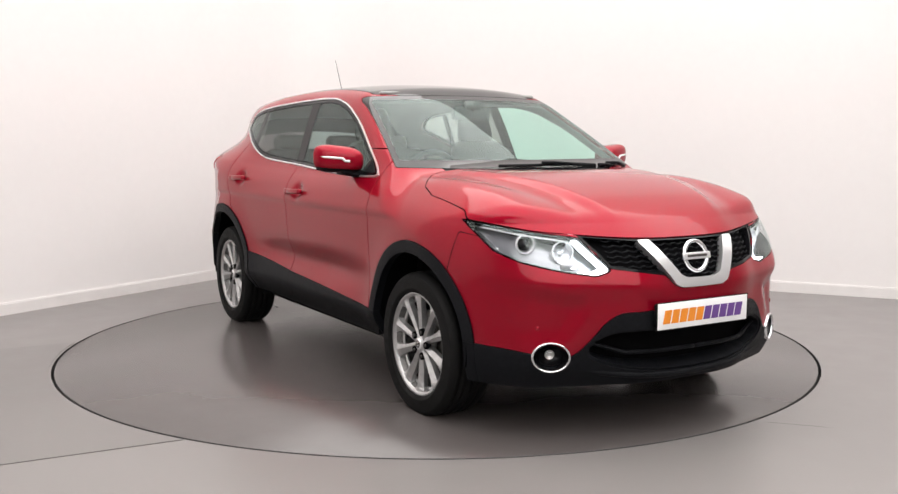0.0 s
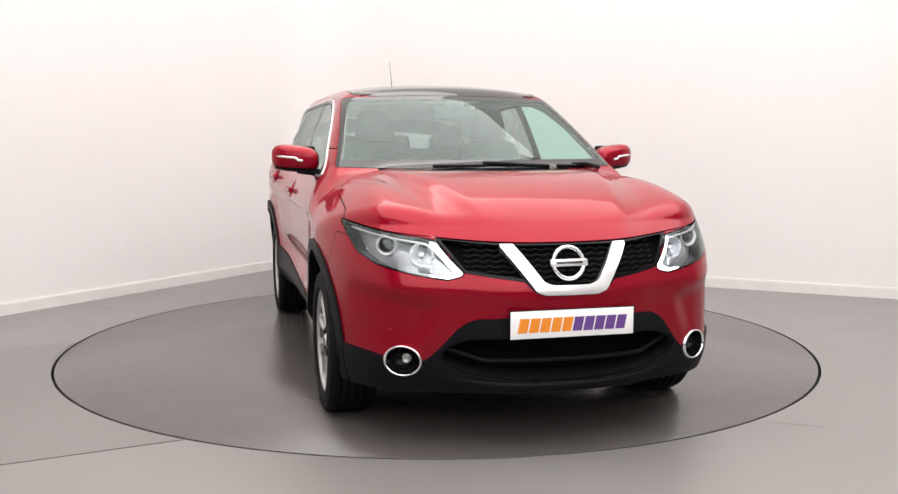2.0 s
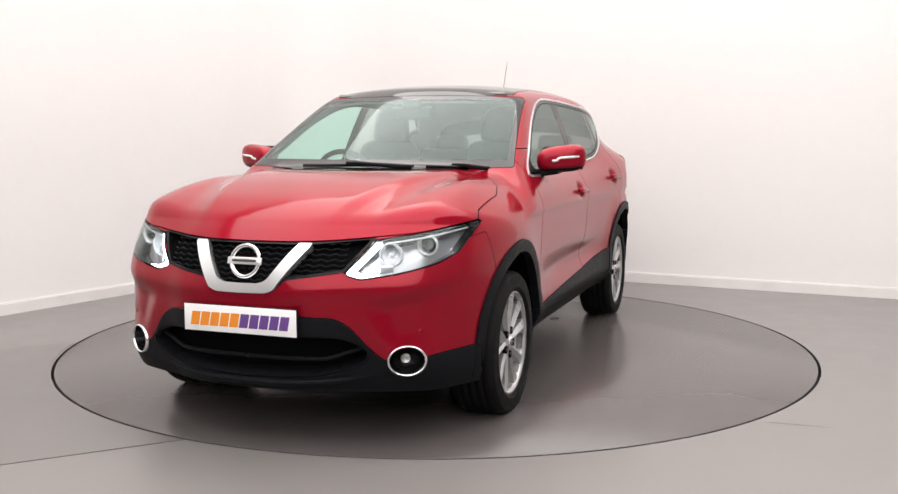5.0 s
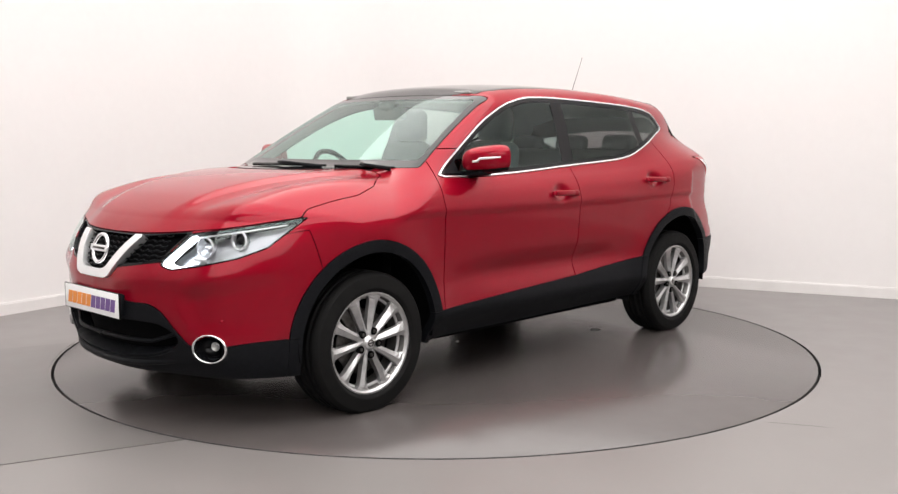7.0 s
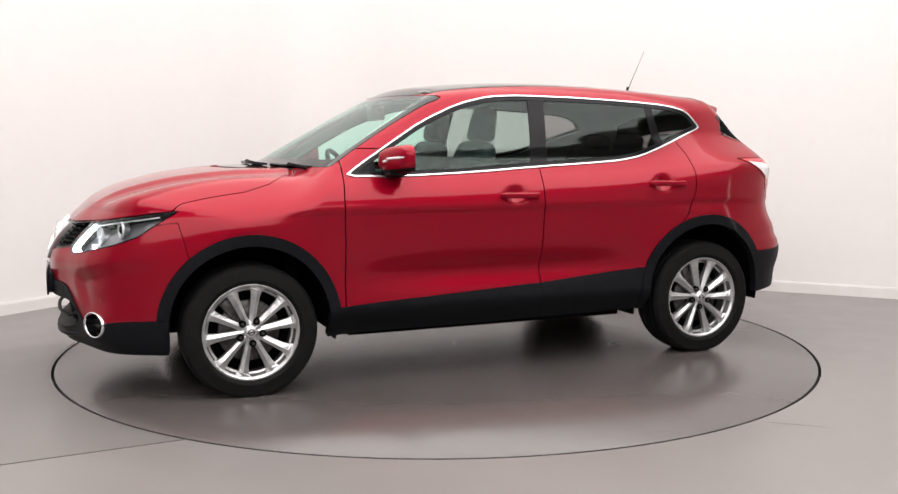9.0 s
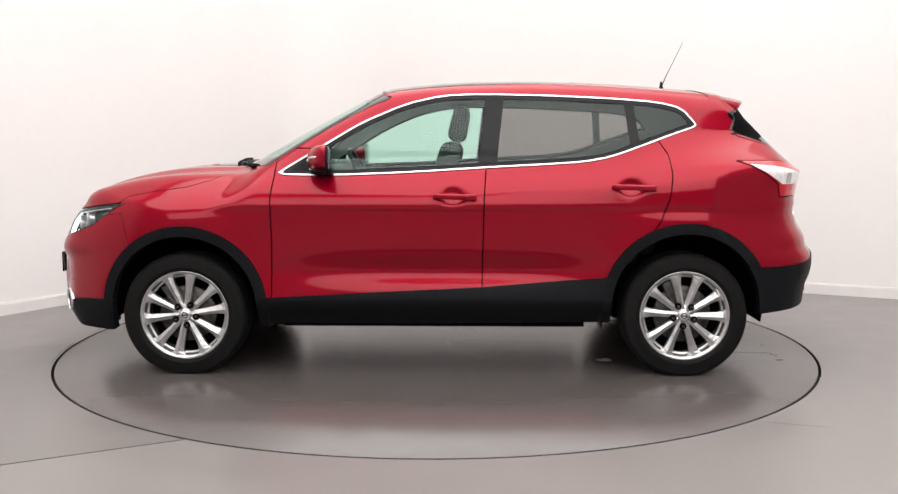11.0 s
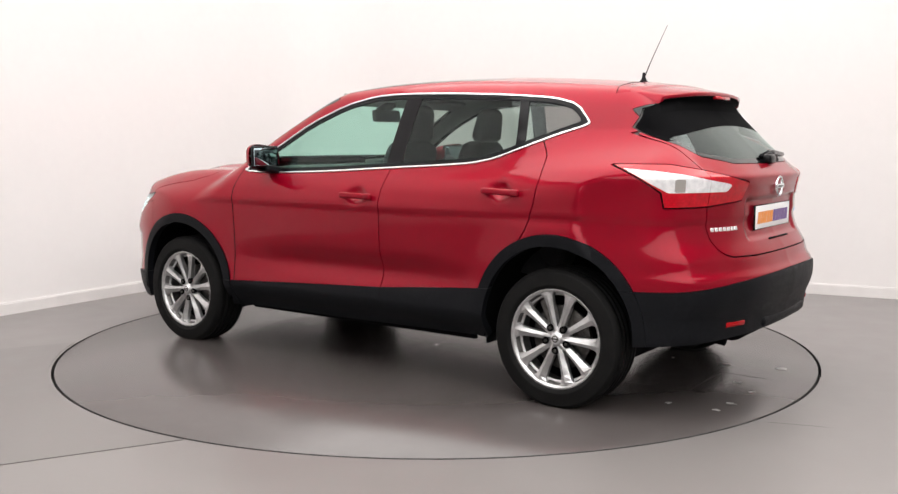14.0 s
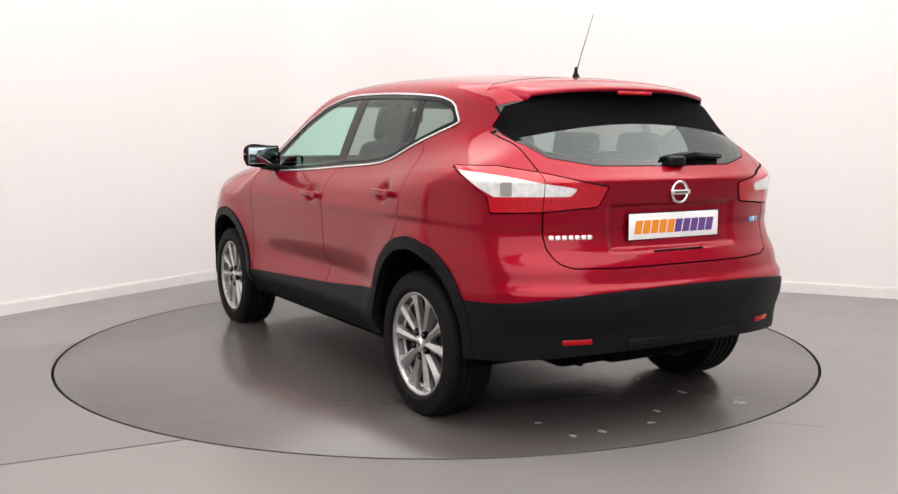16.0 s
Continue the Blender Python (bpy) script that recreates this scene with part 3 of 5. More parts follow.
both("b_pillar", b_post, GLOSSBLACK, car, "gloss black door pillar", 0.001, 0.01)
both("window_divider", c_post, GLOSSBLACK, car, "", 0.001, 0.01)
sail, pane = take(pane, lambda x, y, z: 0.655 + 0.10 * (z - 1.06) - x)
both("mirror_sail", sail, PLASTIC, car, "", 0.001, 0.01)
front_pane, pane = take(pane, lambda x, y, z: -0.30 - x)
rear_pane, quarter = take(pane, lambda x, y, z: -1.06 - x)
both("front_side_window", front_pane, SIDE_GLASS, car, "greenish clear glass", 0.0, 0)
both("rear_side_window", rear_pane, PRIVACY, car, "dark privacy glass", 0.0, 0)
both("quarter_window", quarter, PRIVACY, car, "dark privacy glass", 0.0, 0)

# windscreen, glass roof, rear window
WS = [(-0.2, 1.098), (0.30, 1.098), (0.745, 1.108), (0.712, 1.20), (0.618, 1.470), (0.590, 1.483), (0.3, 1.491), (-0.2, 1.495)]
ws_field = lambda x, y, z: np.maximum(np.maximum(poly(y, z, WS), 0.1 - x), -0.030 - (z - screen(x + 0.34 * y * y)) * 0.86)
screen_all, M = take(M, ws_field, 0.0015)
edge, screen_pane = take(screen_all, lambda x, y, z: -(ws_field(x, y, z) + 0.022 + 0.03 * step(1.16, 1.11, z)))
panel("windscreen_border", edge, GLASSBLACK, car, "black printed border of the windscreen", 0.0, 0.01)
panel("windscreen", screen_pane, SCREEN_GLASS, car, "greenish clear windscreen", 0.0, 0)
sun_field = lambda x, y, z: np.maximum(poly(x, y, [(0.52, -0.2), (0.40, 0.30), (0.265, 0.555), (-0.70, 0.520), (-0.76, 0.46), (-0.78, -0.2)]), 1.44 - z)
sun, M = take(M, sun_field, 0.003)
panel("glass_roof", sun, GLASSBLACK, car, "dark panoramic glass roof", 0.0, 0.012)
RG = [(-0.2, 1.130), (0.381, 1.135), (0.566, 1.168), (0.640, 1.235), (0.645, 1.30), (0.60, 1.385), (0.4, 1.44), (-0.2, 1.46)]
rg_field = lambda x, y, z: np.maximum(poly(y, z, RG), x + 1.4)
rear_all, M = take(M, rg_field, 0.002)
edge, rear_screen = take(rear_all, lambda x, y, z: -np.maximum(rg_field(x, y, z) + 0.022, z - 1.312 + 0.16 * y * y))
# top of the black border goes darker: the spoiler's shade is in its colour
top_black, edge = take(edge, lambda x, y, z: 1.300 - 0.16 * y * y - z)
panel("shaded_rear_border", top_black, DARK, car, "black rear window border with spoiler shade in its colour", 0.0, 0.0)
panel("rear_window_border", edge, GLASSBLACK, car, "", 0.0, 0.012)
panel("rear_window", rear_screen, REAR_GLASS, car, "dark privacy rear window", 0.0, 0)

# bonnet, black scuttle
HOOD = [(1.175, -0.2), (1.165, 0.2), (1.11, 0.40), (1.03, 0.575), (1.048, 0.635), (1.195, 0.753), (1.32, 0.790), (1.62, 0.803), (1.75, 0.85), (2.3, 0.85), (2.3, -0.2)]
hood_edge = spl([0, 0.165, 0.347, 0.512, 0.70, 0.80, 0.95], [0.833, 0.835, 0.843, 0.857, 0.880, 0.905, 0.95])
hood_field = lambda x, y, z: np.maximum(poly(x, y, HOOD), hood_edge(y) - z)
hood, M = take(M, hood_field, 0.0022)
panel("bonnet", hood, PAINT, car, "red bonnet with two raised creases", 0.0, 0.018)
scuttle, M = take(M, lambda x, y, z: np.maximum(np.maximum(np.maximum(1.0 - x, x - 1.3), y - 0.55), 1.06 - z))
both("scuttle_cover", scuttle, PLASTIC, car, "black plastic scuttle under the windscreen", -0.004, 0.015)

# lamps
q_front = lambda x, y: (y - x) * 0.7071
HL = [(-0.570, 0.912), (-0.820, 0.880), (-0.976, 0.858), (-1.070, 0.844), (-1.206, 0.722), (-1.195, 0.706), (-1.150, 0.693), (-1.032, 0.711), (-0.845, 0.750), (-0.730, 0.790), (-0.650, 0.852)]
hl_field = lambda x, y, z: np.maximum(poly(q_front(x, y), z, HL), np.maximum(1.3 - x, 0.25 - y))
lamp, M = take(M, hl_field, 0.0018)
q_rear = lambda x, y: (y + x) * 0.7071
TL = [(-0.520, 1.138), (-0.703, 1.012), (-0.716, 0.945), (-0.919, 0.948), (-1.141, 0.968), (-1.186, 1.054), (-0.925, 1.110), (-0.745, 1.138)]
tl_field = lambda x, y, z: np.maximum(poly(q_rear(x, y), z, TL), np.maximum(x + 1.3, 0.25 - y))
tail_lamp, M = take(M, tl_field, 0.0018)

# front face: grille, badge bow, lower black
GR = [(-0.2, 0.838), (0.165, 0.839), (0.280, 0.842), (0.512, 0.864), (0.412, 0.722), (0.190, 0.690), (0.147, 0.648), (0.112, 0.635), (-0.2, 0.632)]
gr_field = lambda x, y, z: np.maximum(poly(y, z, GR), 1.9 - x)
grille, M = take(M, gr_field, 0.001)
BOW = [(0.262, 0.842), (0.275, 0.828), (0.147, 0.650), (0.112, 0.636), (-0.2, 0.633), (-0.2, 0.670), (0.079, 0.673), (0.112, 0.685), (0.213, 0.826), (0.207, 0.842)]
bow_field = lambda x, y, z: np.maximum(poly(y, z, BOW), z - 0.8255)
bow, grille_rest = take(grille, bow_field, 0.0005)
under_line = spl([0, 0.30, 0.392, 0.44, 0.498, 0.56, 0.62, 0.69, 0.76, 0.95], [0.553, 0.545, 0.533, 0.500, 0.431, 0.372, 0.366, 0.376, 0.390, 0.402])
black_front, M = take(M, lambda x, y, z: np.maximum(z - under_line(y), 1.55 - x), 0.001)
OPEN = [(-0.2, 0.476), (0.26, 0.476), (0.40, 0.470), (0.480, 0.436), (0.512, 0.396), (0.492, 0.356), (0.372, 0.308), (0.167, 0.284), (-0.2, 0.278)]
mouth, black_front = take(black_front, lambda x, y, z: np.maximum(poly(y, z, OPEN, 1), 1.9 - x))
FOG = (2.022, 0.642, 0.366)
fog_field = lambda x, y, z: np.hypot((q_front(x, y) - q_front(FOG[0], FOG[1])) / 1.25, (z - FOG[2]) / 0.95) - 0.056
_, black_front = take(black_front, lambda x, y, z: np.maximum(fog_field(x, y, z), 1.8 - x))
_, M = take(M, lambda x, y, z: np.maximum(fog_field(x, y, z), 1.8 - x))

# rear face: tailgate, bumper
rear_line = spl([0, 0.48, 0.72, 0.87, 0.95], [0.638, 0.625, 0.601, 0.581, 0.575])
black_rear, M = take(M, lambda x, y, z: np.maximum(z - rear_line(y), x + 1.45), 0.001)
GATE = [(-0.2, 1.30), (0.66, 1.30), (0.648, 1.19), (0.636, 1.10), (0.634, 0.82), (0.600, 0.745), (0.527, 0.721), (-0.2, 0.722)]
gate, M = take(M, lambda x, y, z: np.maximum(poly(y, z, GATE, 1), x + 1.5), 0.0032)

# side cladding
SILL = [(1.2, 0.402), (0.85, 0.414), (-0.27, 0.470), (-0.92, 0.527), (-1.3, 0.56), (-1.3, 0.1), (1.2, 0.1)]
sill, M = take(M, lambda x, y, z: np.maximum(poly(x, z, SILL), np.maximum(0.5 - y, np.abs(x) - 1.25)), 0.001)


def arch_ring(which, wide):
    hx, hz, r = ARCH[which]
    return lambda x, y, z: np.maximum(np.hypot(x - hx, np.where(z < hz, (z - hz) * 0.35, z - hz)) - r - wide, 0.45 - y)


for which in ("front", "rear"):
    f = arch_ring(which, 0.054)
    pieces = []
    a, M = take(M, f, 0.001)
    b, sill = take(sill, f, 0.0005)
    c, black_front = take(black_front, f, 0.0005)
    e, black_rear = take(black_rear, f, 0.0005)
    V, N, T = [], [], []
    n0 = 0
    for piece in (a, b, c, e):
        if len(piece[2]):
            V.append(piece[0]), N.append(piece[1]), T.append(piece[2] + n0)
            n0 += len(piece[0])
    both("wheel_arch_trim", (np.concatenate(V), np.concatenate(N), np.concatenate(T)), PLASTIC, car, "black grained plastic wheel arch trim", 0.010, 0.04)
sill_f, sill_r = take(sill, lambda x, y, z: -0.265 - x, 0.001)
both("front_sill_trim", sill_f, PLASTIC, car, "black plastic sill cladding", 0.006, 0.03)
both("rear_sill_trim", sill_r, PLASTIC, car, "black plastic sill cladding", 0.006, 0.03)
panel("front_bumper_lower", black_front, PLASTIC, car, "black grained plastic lower bumper", 0.008, 0.03)
panel("rear_bumper_lower", black_rear, PLASTIC, car, "black grained plastic rear bumper", 0.006, 0.03)

# doors
FD = [(0.835, 1.20), (0.838, 1.05), (0.850, 0.95), (0.846, 0.72), (0.853, 0.30), (-0.258, 0.30), (-0.262, 0.60), (-0.270, 0.95), (-0.288, 1.20)]
RD = [(-0.288, 1.20), (-0.270, 0.95), (-0.262, 0.60), (-0.258, 0.30), (-1.0, 0.30), (-1.10, 0.70), (-1.185, 0.83), (-1.228, 0.95), (-1.243, 1.07), (-1.232, 1.17), (-1.190, 1.235), (-1.10, 1.30)]
front_door, M = take(M, lambda x, y, z: np.maximum(poly(x, z, FD), np.maximum(0.5 - y, z - 1.25)), 0.0032)
rear_door, M = take(M, lambda x, y, z: np.maximum(poly(x, z, RD), np.maximum(0.5 - y, z - 1.30)), 0.0032)
doors = {}
for m, sgn in (("left", 1), ("right", -1)):
    doors["front", m] = panel("front_door", front_door, PAINT, car, "", 0.0, 0.018, m)
    doors["rear", m] = panel("rear_door", rear_door, PAINT, car, "", 0.0, 0.018, m)

# front bumper skin apart from the wings
front_skin, M = take(M, lambda x, y, z: np.maximum(np.maximum(1.62 + 0.25 * (z - 0.75) - x, z - 0.80 - 0.40 * np.clip(y - 0.70, 0, 1)), 0 * x - 1), 0.0018)
panel("front_bumper", front_skin, PAINT, car, "red front bumper skin", 0.0, 0.02)
wing, M = take(M, lambda x, y, z: np.maximum(0.84 - x, z - 1.098 - 0.35 * (x - 0.84)))
both("front_wing", wing, PAINT, car, "", 0.0, 0.0)
rear_skin, M = take(M, lambda x, y, z: np.maximum(np.maximum(x + 1.70, z - 0.735), 0 * x - 1))
panel("rear_bumper_skin", rear_skin, PAINT, car, "", 0.0, 0.0)
FIN = [(-1.575, 1.382), (-1.62, 1.400), (-1.70, 1.425), (-1.85, 1.43), (-1.85, 1.26), (-1.665, 1.302)]
fin, M = take(M, lambda x, y, z: np.maximum(poly(x, z, FIN), 0.40 - y), 0.0015)
both("rear_side_trim", fin, GLASSBLACK, car, "gloss black trim beside the rear window", 0.001, 0.012)
panel("body_shell", M, PAINT, car, "red painted roof and quarter panels", 0.0, 0.012)
panel("tailgate", gate, PAINT, car, "red tailgate", 0.0, 0.02)

# dark lining behind the joints, with the window openings left free
lining = WHOLE
for f, g in ((dlo, 0.012), (ws_field, 0.02), (rg_field, 0.02)):
    _, lining = take(lining, lambda x, y, z: f(x, y, z) + g)
for hx, hz, r in ARCH.values():
    _, lining = take(lining, lambda x, y, z: np.maximum(np.hypot(x - hx, np.where(z < hz, (z - hz) * 0.35, z - hz)) - r - 0.03, 0.40 - y))
for f in (hl_field, tl_field, gr_field):
    _, lining = take(lining, lambda x, y, z: f(x, y, z) - 0.004)
_, lining = take(lining, lambda x, y, z: np.maximum(poly(y, z, OPEN, 1), 1.9 - x))
_, lining = take(lining, lambda x, y, z: np.maximum(fog_field(x, y, z), 1.8 - x))
lower, upper = take(lining, lambda x, y, z: z - 1.12)
panel("inner_frame", lower, DARK, car, "dark inner body frame", -0.022, 0)
panel("headlining", upper, LINER, car, "light grey cloth headlining and pillar trim", -0.026, 0)


# ---- wheels ----
def tyre_mesh(height, spin):
    prof = [(0.222, -0.085), (0.232, -0.100), (0.262, -0.112), (0.300, -0.113), (0.325, -0.106), (0.338, -0.094), (0.343, -0.080)]
    for a in (-0.055, -0.02, 0.02, 0.055):
        prof += [(0.345, a - 0.006), (0.338, a - 0.004), (0.338, a + 0.004), (0.345, a + 0.006)]
    prof += [(0.343, 0.080), (0.338, 0.094), (0.325, 0.106), (0.322, 0.1085), (0.318, 0.1085), (0.300, 0.113), (0.262, 0.112), (0.256, 0.1135), (0.250, 0.1105), (0.232, 0.100), (0.222, 0.085)]
    prof = [(0.227 + (r - 0.222) * 0.846, a) for r, a in prof]
    bm = lathe(prof, 96)
    # the load flattens the tread where it meets the disc
    turn = Matrix.Rotation(radians(spin), 4, "Y")
    for v in bm.verts:
        q = turn @ v.co
        if q.z < -height:
            q.z = -height
            v.co = turn.inverted() @ q
    return bm


def spoke(angle):
    """One tapering, ridged spoke from hub to rim."""
    bm = bmesh.new()
    rows = []
    for r, w, y_top, y_bot, drop in ((0.030, 0.014, 0.083, 0.045, 0.004), (0.070, 0.0150, 0.084, 0.045, 0.007), (0.120, 0.0170, 0.088, 0.05, 0.010), (0.170, 0.0205, 0.092, 0.055, 0.010), (0.198, 0.0260, 0.093, 0.06, 0.008), (0.212, 0.037, 0.092, 0.062, 0.004), (0.223, 0.048, 0.092, 0.064, 0.002)):
        rows.append([bm.verts.new((-w, y_bot, r)), bm.verts.new((-w, y_top - drop, r)), bm.verts.new((-w * 0.15, y_top, r)), bm.verts.new((w, y_top - drop * 1.6, r)), bm.verts.new((w, y_bot, r))])
    for a, b in zip(rows, rows[1:]):
        for k in range(5):
            bm.faces.new((a[k], a[(k + 1) % 5], b[(k + 1) % 5], b[k]))
    bm.faces.new(rows[0][::-1]), bm.faces.new(rows[-1])
    bmesh.ops.recalc_face_normals(bm, faces=bm.faces[:])
    bm.transform(Matrix.Rotation(angle, 4, "Y"))
    return bm


def make_wheel(x, left, spin, z):
    w = new("wheel")
    w.parent = car
    tagged(w, "silver ten-spoke alloy wheel with black tyre")
    part("tyre", tyre_mesh(z - 0.001, spin), RUBBER, w, "black rubber tyre")
    # inner barrel takes the darkened alloy, so it looks shaded between the spokes
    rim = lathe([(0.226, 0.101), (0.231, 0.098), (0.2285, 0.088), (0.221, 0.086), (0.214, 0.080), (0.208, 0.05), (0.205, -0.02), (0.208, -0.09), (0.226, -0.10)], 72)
    part("rim", rim, RIMSHADE, w, "silver alloy rim with shade put into its colour")
    lip = lathe([(0.214, 0.086), (0.222, 0.098), (0.230, 0.101), (0.234, 0.096)], 72)
    part("rim_lip", lip, ALLOY, w)
    for k in range(5):
        base = 2 * math.pi * k / 5
        for s in (-1, 1):
            part("spoke", spoke(base + s * radians(16.5)), ALLOY, w, smooth=False)
    hub = lathe([(0.0, 0.090), (0.026, 0.090), (0.030, 0.087), (0.034, 0.080), (0.050, 0.079), (0.060, 0.070), (0.060, 0.03)], 40)
    part("hub", hub, ALLOY, w)
    cap = lathe([(0.0, 0.0945), (0.020, 0.094), (0.026, 0.091), (0.027, 0.086)], 32)
    part("centre_cap", cap, SATIN, w)
    badge = lathe([(0.011, 0.0945), (0.012, 0.0962), (0.0155, 0.0962), (0.0165, 0.0935)], 28)
    part("cap_badge", join(badge, rbox((0.040, 0.002, 0.007), (0, 0.0952, 0), 0.0008, 1)), STEEL, w)
    for k in range(5):
        u = 2 * math.pi * (k + 0.5) / 5
        well = lathe([(0.0, 0.0860), (0.0150, 0.0865), (0.0165, 0.0885), (0.0180, 0.070)], 16)
        well.transform(Matrix.Translation((0.056 * math.sin(u), 0.0, 0.056 * math.cos(u))))
        part("bolt_well", well, DARK, w)
        nut = lathe([(0.0, 0.0920), (0.007, 0.0915), (0.0085, 0.089), (0.0085, 0.06)], 6)
        nut.transform(Matrix.Translation((0.056 * math.sin(u), 0.0, 0.056 * math.cos(u))))
        part("wheel_bolt", nut, STEEL, w, smooth=False)
    part("rim_ledge", lathe([(0.208, 0.058), (0.199, 0.056), (0.196, 0.050), (0.204, 0.040)], 72), ALLOY, w)
    part("brake_disc", lathe([(0.05, 0.030), (0.145, 0.030), (0.148, 0.027), (0.148, 0.010), (0.05, 0.010)], 48), STEEL, w, "grey steel brake disc")
    part("wheel_barrel", lathe([(0.0, -0.03), (0.203, -0.03), (0.205, -0.02)], 48), DARK, w)
    u = radians(60)
    part("brake_caliper", rbox((0.06, 0.05, 0.13), (0.13 * math.cos(u), 0.025, 0.13 * math.sin(u)), 0.012, 2, (0, 30, 0)), STEEL, w)
    m = pose(x, 0.772 if left else -0.772, z, 0, 0, 0 if left else 180) @ Matrix.Rotation(radians(spin), 4, "Y")
    w.matrix_basis = m
    for c in w.children:
        if c.name.split(".")[0] != "tyre":
            c.data.transform(Matrix.Diagonal((1.024, 1.0, 1.024, 1.0)))
    return w


make_wheel(1.321, True, 8, 0.317)
make_wheel(-1.325, True, -3, 0.323)
make_wheel(1.321, False, 20, 0.317)
make_wheel(-1.325, False, 12, 0.323)

for hx, hz, r in ARCH.values():
    for sgn in (1, -1):
        bm = bmesh.new()
        rows = []
        for k in range(25):
            u = radians(-12 + 204 * k / 24)
            px, pz = hx + (r + 0.02) * math.cos(u), hz + (r + 0.02) * math.sin(u)
            rows.append([bm.verts.new((px, sgn * yy, max(pz, 0.29))) for yy in (0.86, 0.78, 0.48)] + [bm.verts.new((hx + 0.1 * math.cos(u), sgn * 0.48, hz + 0.1 * math.sin(u)))])
        for a, b in zip(rows, rows[1:]):
            for k in range(3):
                bm.faces.new((a[k], a[k + 1], b[k + 1], b[k]))
        part("wheel_well", bm, DARK, car, "black wheel arch lining")
part("underbody", join(rbox((3.7, 0.90, 0.16), (0.02, 0, 0.335), 0.04, 2), rbox((1.7, 1.52, 0.14), (0.0, 0, 0.35), 0.03, 2)), DARK, car, "dark underbody pan")
# unseen sheet added to block light, so the floor below the nose stays dark
part("front_light_shield", rbox((0.36, 1.00, 0.03), (1.80, 0, 0.290), 0.01, 1), DARK, car, "dark shield added under the bumper to block light")
part("silencer", rbox((0.28, 0.62, 0.14), (-1.86, 0.0, 0.36), 0.05, 3), DARK, car)
part("exhaust_pipe", tube([(-1.75, 0.42, 0.345), (-1.90, 0.45, 0.335), (-1.985, 0.46, 0.325)], 0.022), DARK, car)
for sgn in (1, -1):
    part("jacking_seam", rbox((1.62, 0.030, 0.05), (0.0, sgn * 0.755, 0.268), 0.003, 1), DARK, car)
for x0 in (0.885, 1.775, -0.90):
    for sgn in (1, -1):
        part("air_deflector", rbox((0.012, 0.16, 0.05), (x0, sgn * (0.66 if x0 > 1 else 0.72), 0.262), 0.004, 1), PLASTIC, car)


# ---- front face details ----
def skin_x(y, z):
    """How far forward the nose reaches at (y, z)."""
    v = np.linspace(2.4, 1.2, 1200)
    f = body_field(v, np.full_like(v, y), np.full_like(v, z))
    return float(v[int(np.argmax(f < 0))])


def skin_back(y, z):
    v = np.linspace(-2.4, -1.2, 1200)
    f = body_field(v, np.full_like(v, y), np.full_like(v, z))
    return float(v[int(np.argmax(f < 0))])


def skin_y(x, z):
    v = np.linspace(1.1, 0.3, 800)
    f = body_field(np.full_like(v, x), v, np.full_like(v, z))
    return float(v[int(np.argmax(f < 0))])


def skin_z(x, y):
    v = np.linspace(1.8, 0.6, 1200)
    f = body_field(np.full_like(v, x), np.full_like(v, y), v)
    return float(v[int(np.argmax(f < 0))])


def facing(x, y, z):
    """A pose at a place on the skin, with its x axis along the outward normal."""
    n = gradient(np.array([[x, abs(y), z]]))[0]
    n = Vector((n[0], n[1] * (1 if y >= 0 else -1), n[2])).normalized()
    return Matrix.Translation((x, y, z)) @ n.to_track_quat("X", "Z").to_matrix().to_4x4()


grille_part = panel("grille", grille, DARK, car, "black honeycomb grille", -0.040, 0.0)
for row in range(9):                               # wavy bars of the grille mesh
    z0 = 0.663 + 0.0205 * row
    for sgn in (1, -1):
        pts = []
        for k in range(31):
            y = 0.008 + 0.395 * k / 30
            z = z0 + 0.004 * math.sin(k * 1.7)
            inside = poly(np.array([y]), np.array([z]), GR)[0] < -0.006
            if inside and skin_x(y, z) > 1.95:
                pts.append((skin_x(y, z) - 0.018, sgn * y, z))
        if len(pts) > 2:
            part("grille_bar", tube(pts, 0.0032, 6), PLASTIC, grille_part)
panel("grille_bow", bow, SATIN, car, "wide satin chrome V-shaped bow", 0.012, 0.035)
black_rim, _ = take(grille_rest, lambda x, y, z: -(gr_field(x, y, z) + 0.012))
panel("grille_surround", black_rim, GLOSSBLACK, car, "gloss black grille edge", -0.004, 0.03)


def badge(x, z, r, back=False, tilt=0.0):
    """A ring crossed by a bar, plain, with no lettering."""
    sgn = -1 if back else 1
    ringb = lathe([(r * 0.76, -0.002), (r * 0.80, 0.005), (r * 0.90, 0.008), (r * 0.98, 0.004), (r, -0.002)], 48, "x")
    bar = rbox((0.010, r * 2.16, r * 0.40), (0.004, 0, 0), 0.003, 2)
    bar2 = rbox((0.004, r * 1.55, r * 0.14), (0.0085, 0, 0), 0.001, 1)
    m = pose(x, 0, z, 0, -tilt, 180 if back else 0)
    b1 = new("badge")
    b1.parent = car
    b1.matrix_basis = m
    tagged(b1, "round chrome badge crossed by a bar")
    part("ring", ringb, CHROME, b1)
    part("bar", bar, SATIN, b1)
    part("dark_bars", bar2, STEEL, b1)


badge(skin_x(0, 0.758) + 0.010, 0.758, 0.072, False, 14)
panel("lower_intake", mouth, DARK, car, "deep black lower air intake", -0.075, 0.0)
lip_in, _ = take(mouth, lambda x, y, z: -(poly(y, z, OPEN, 1) + 0.010))
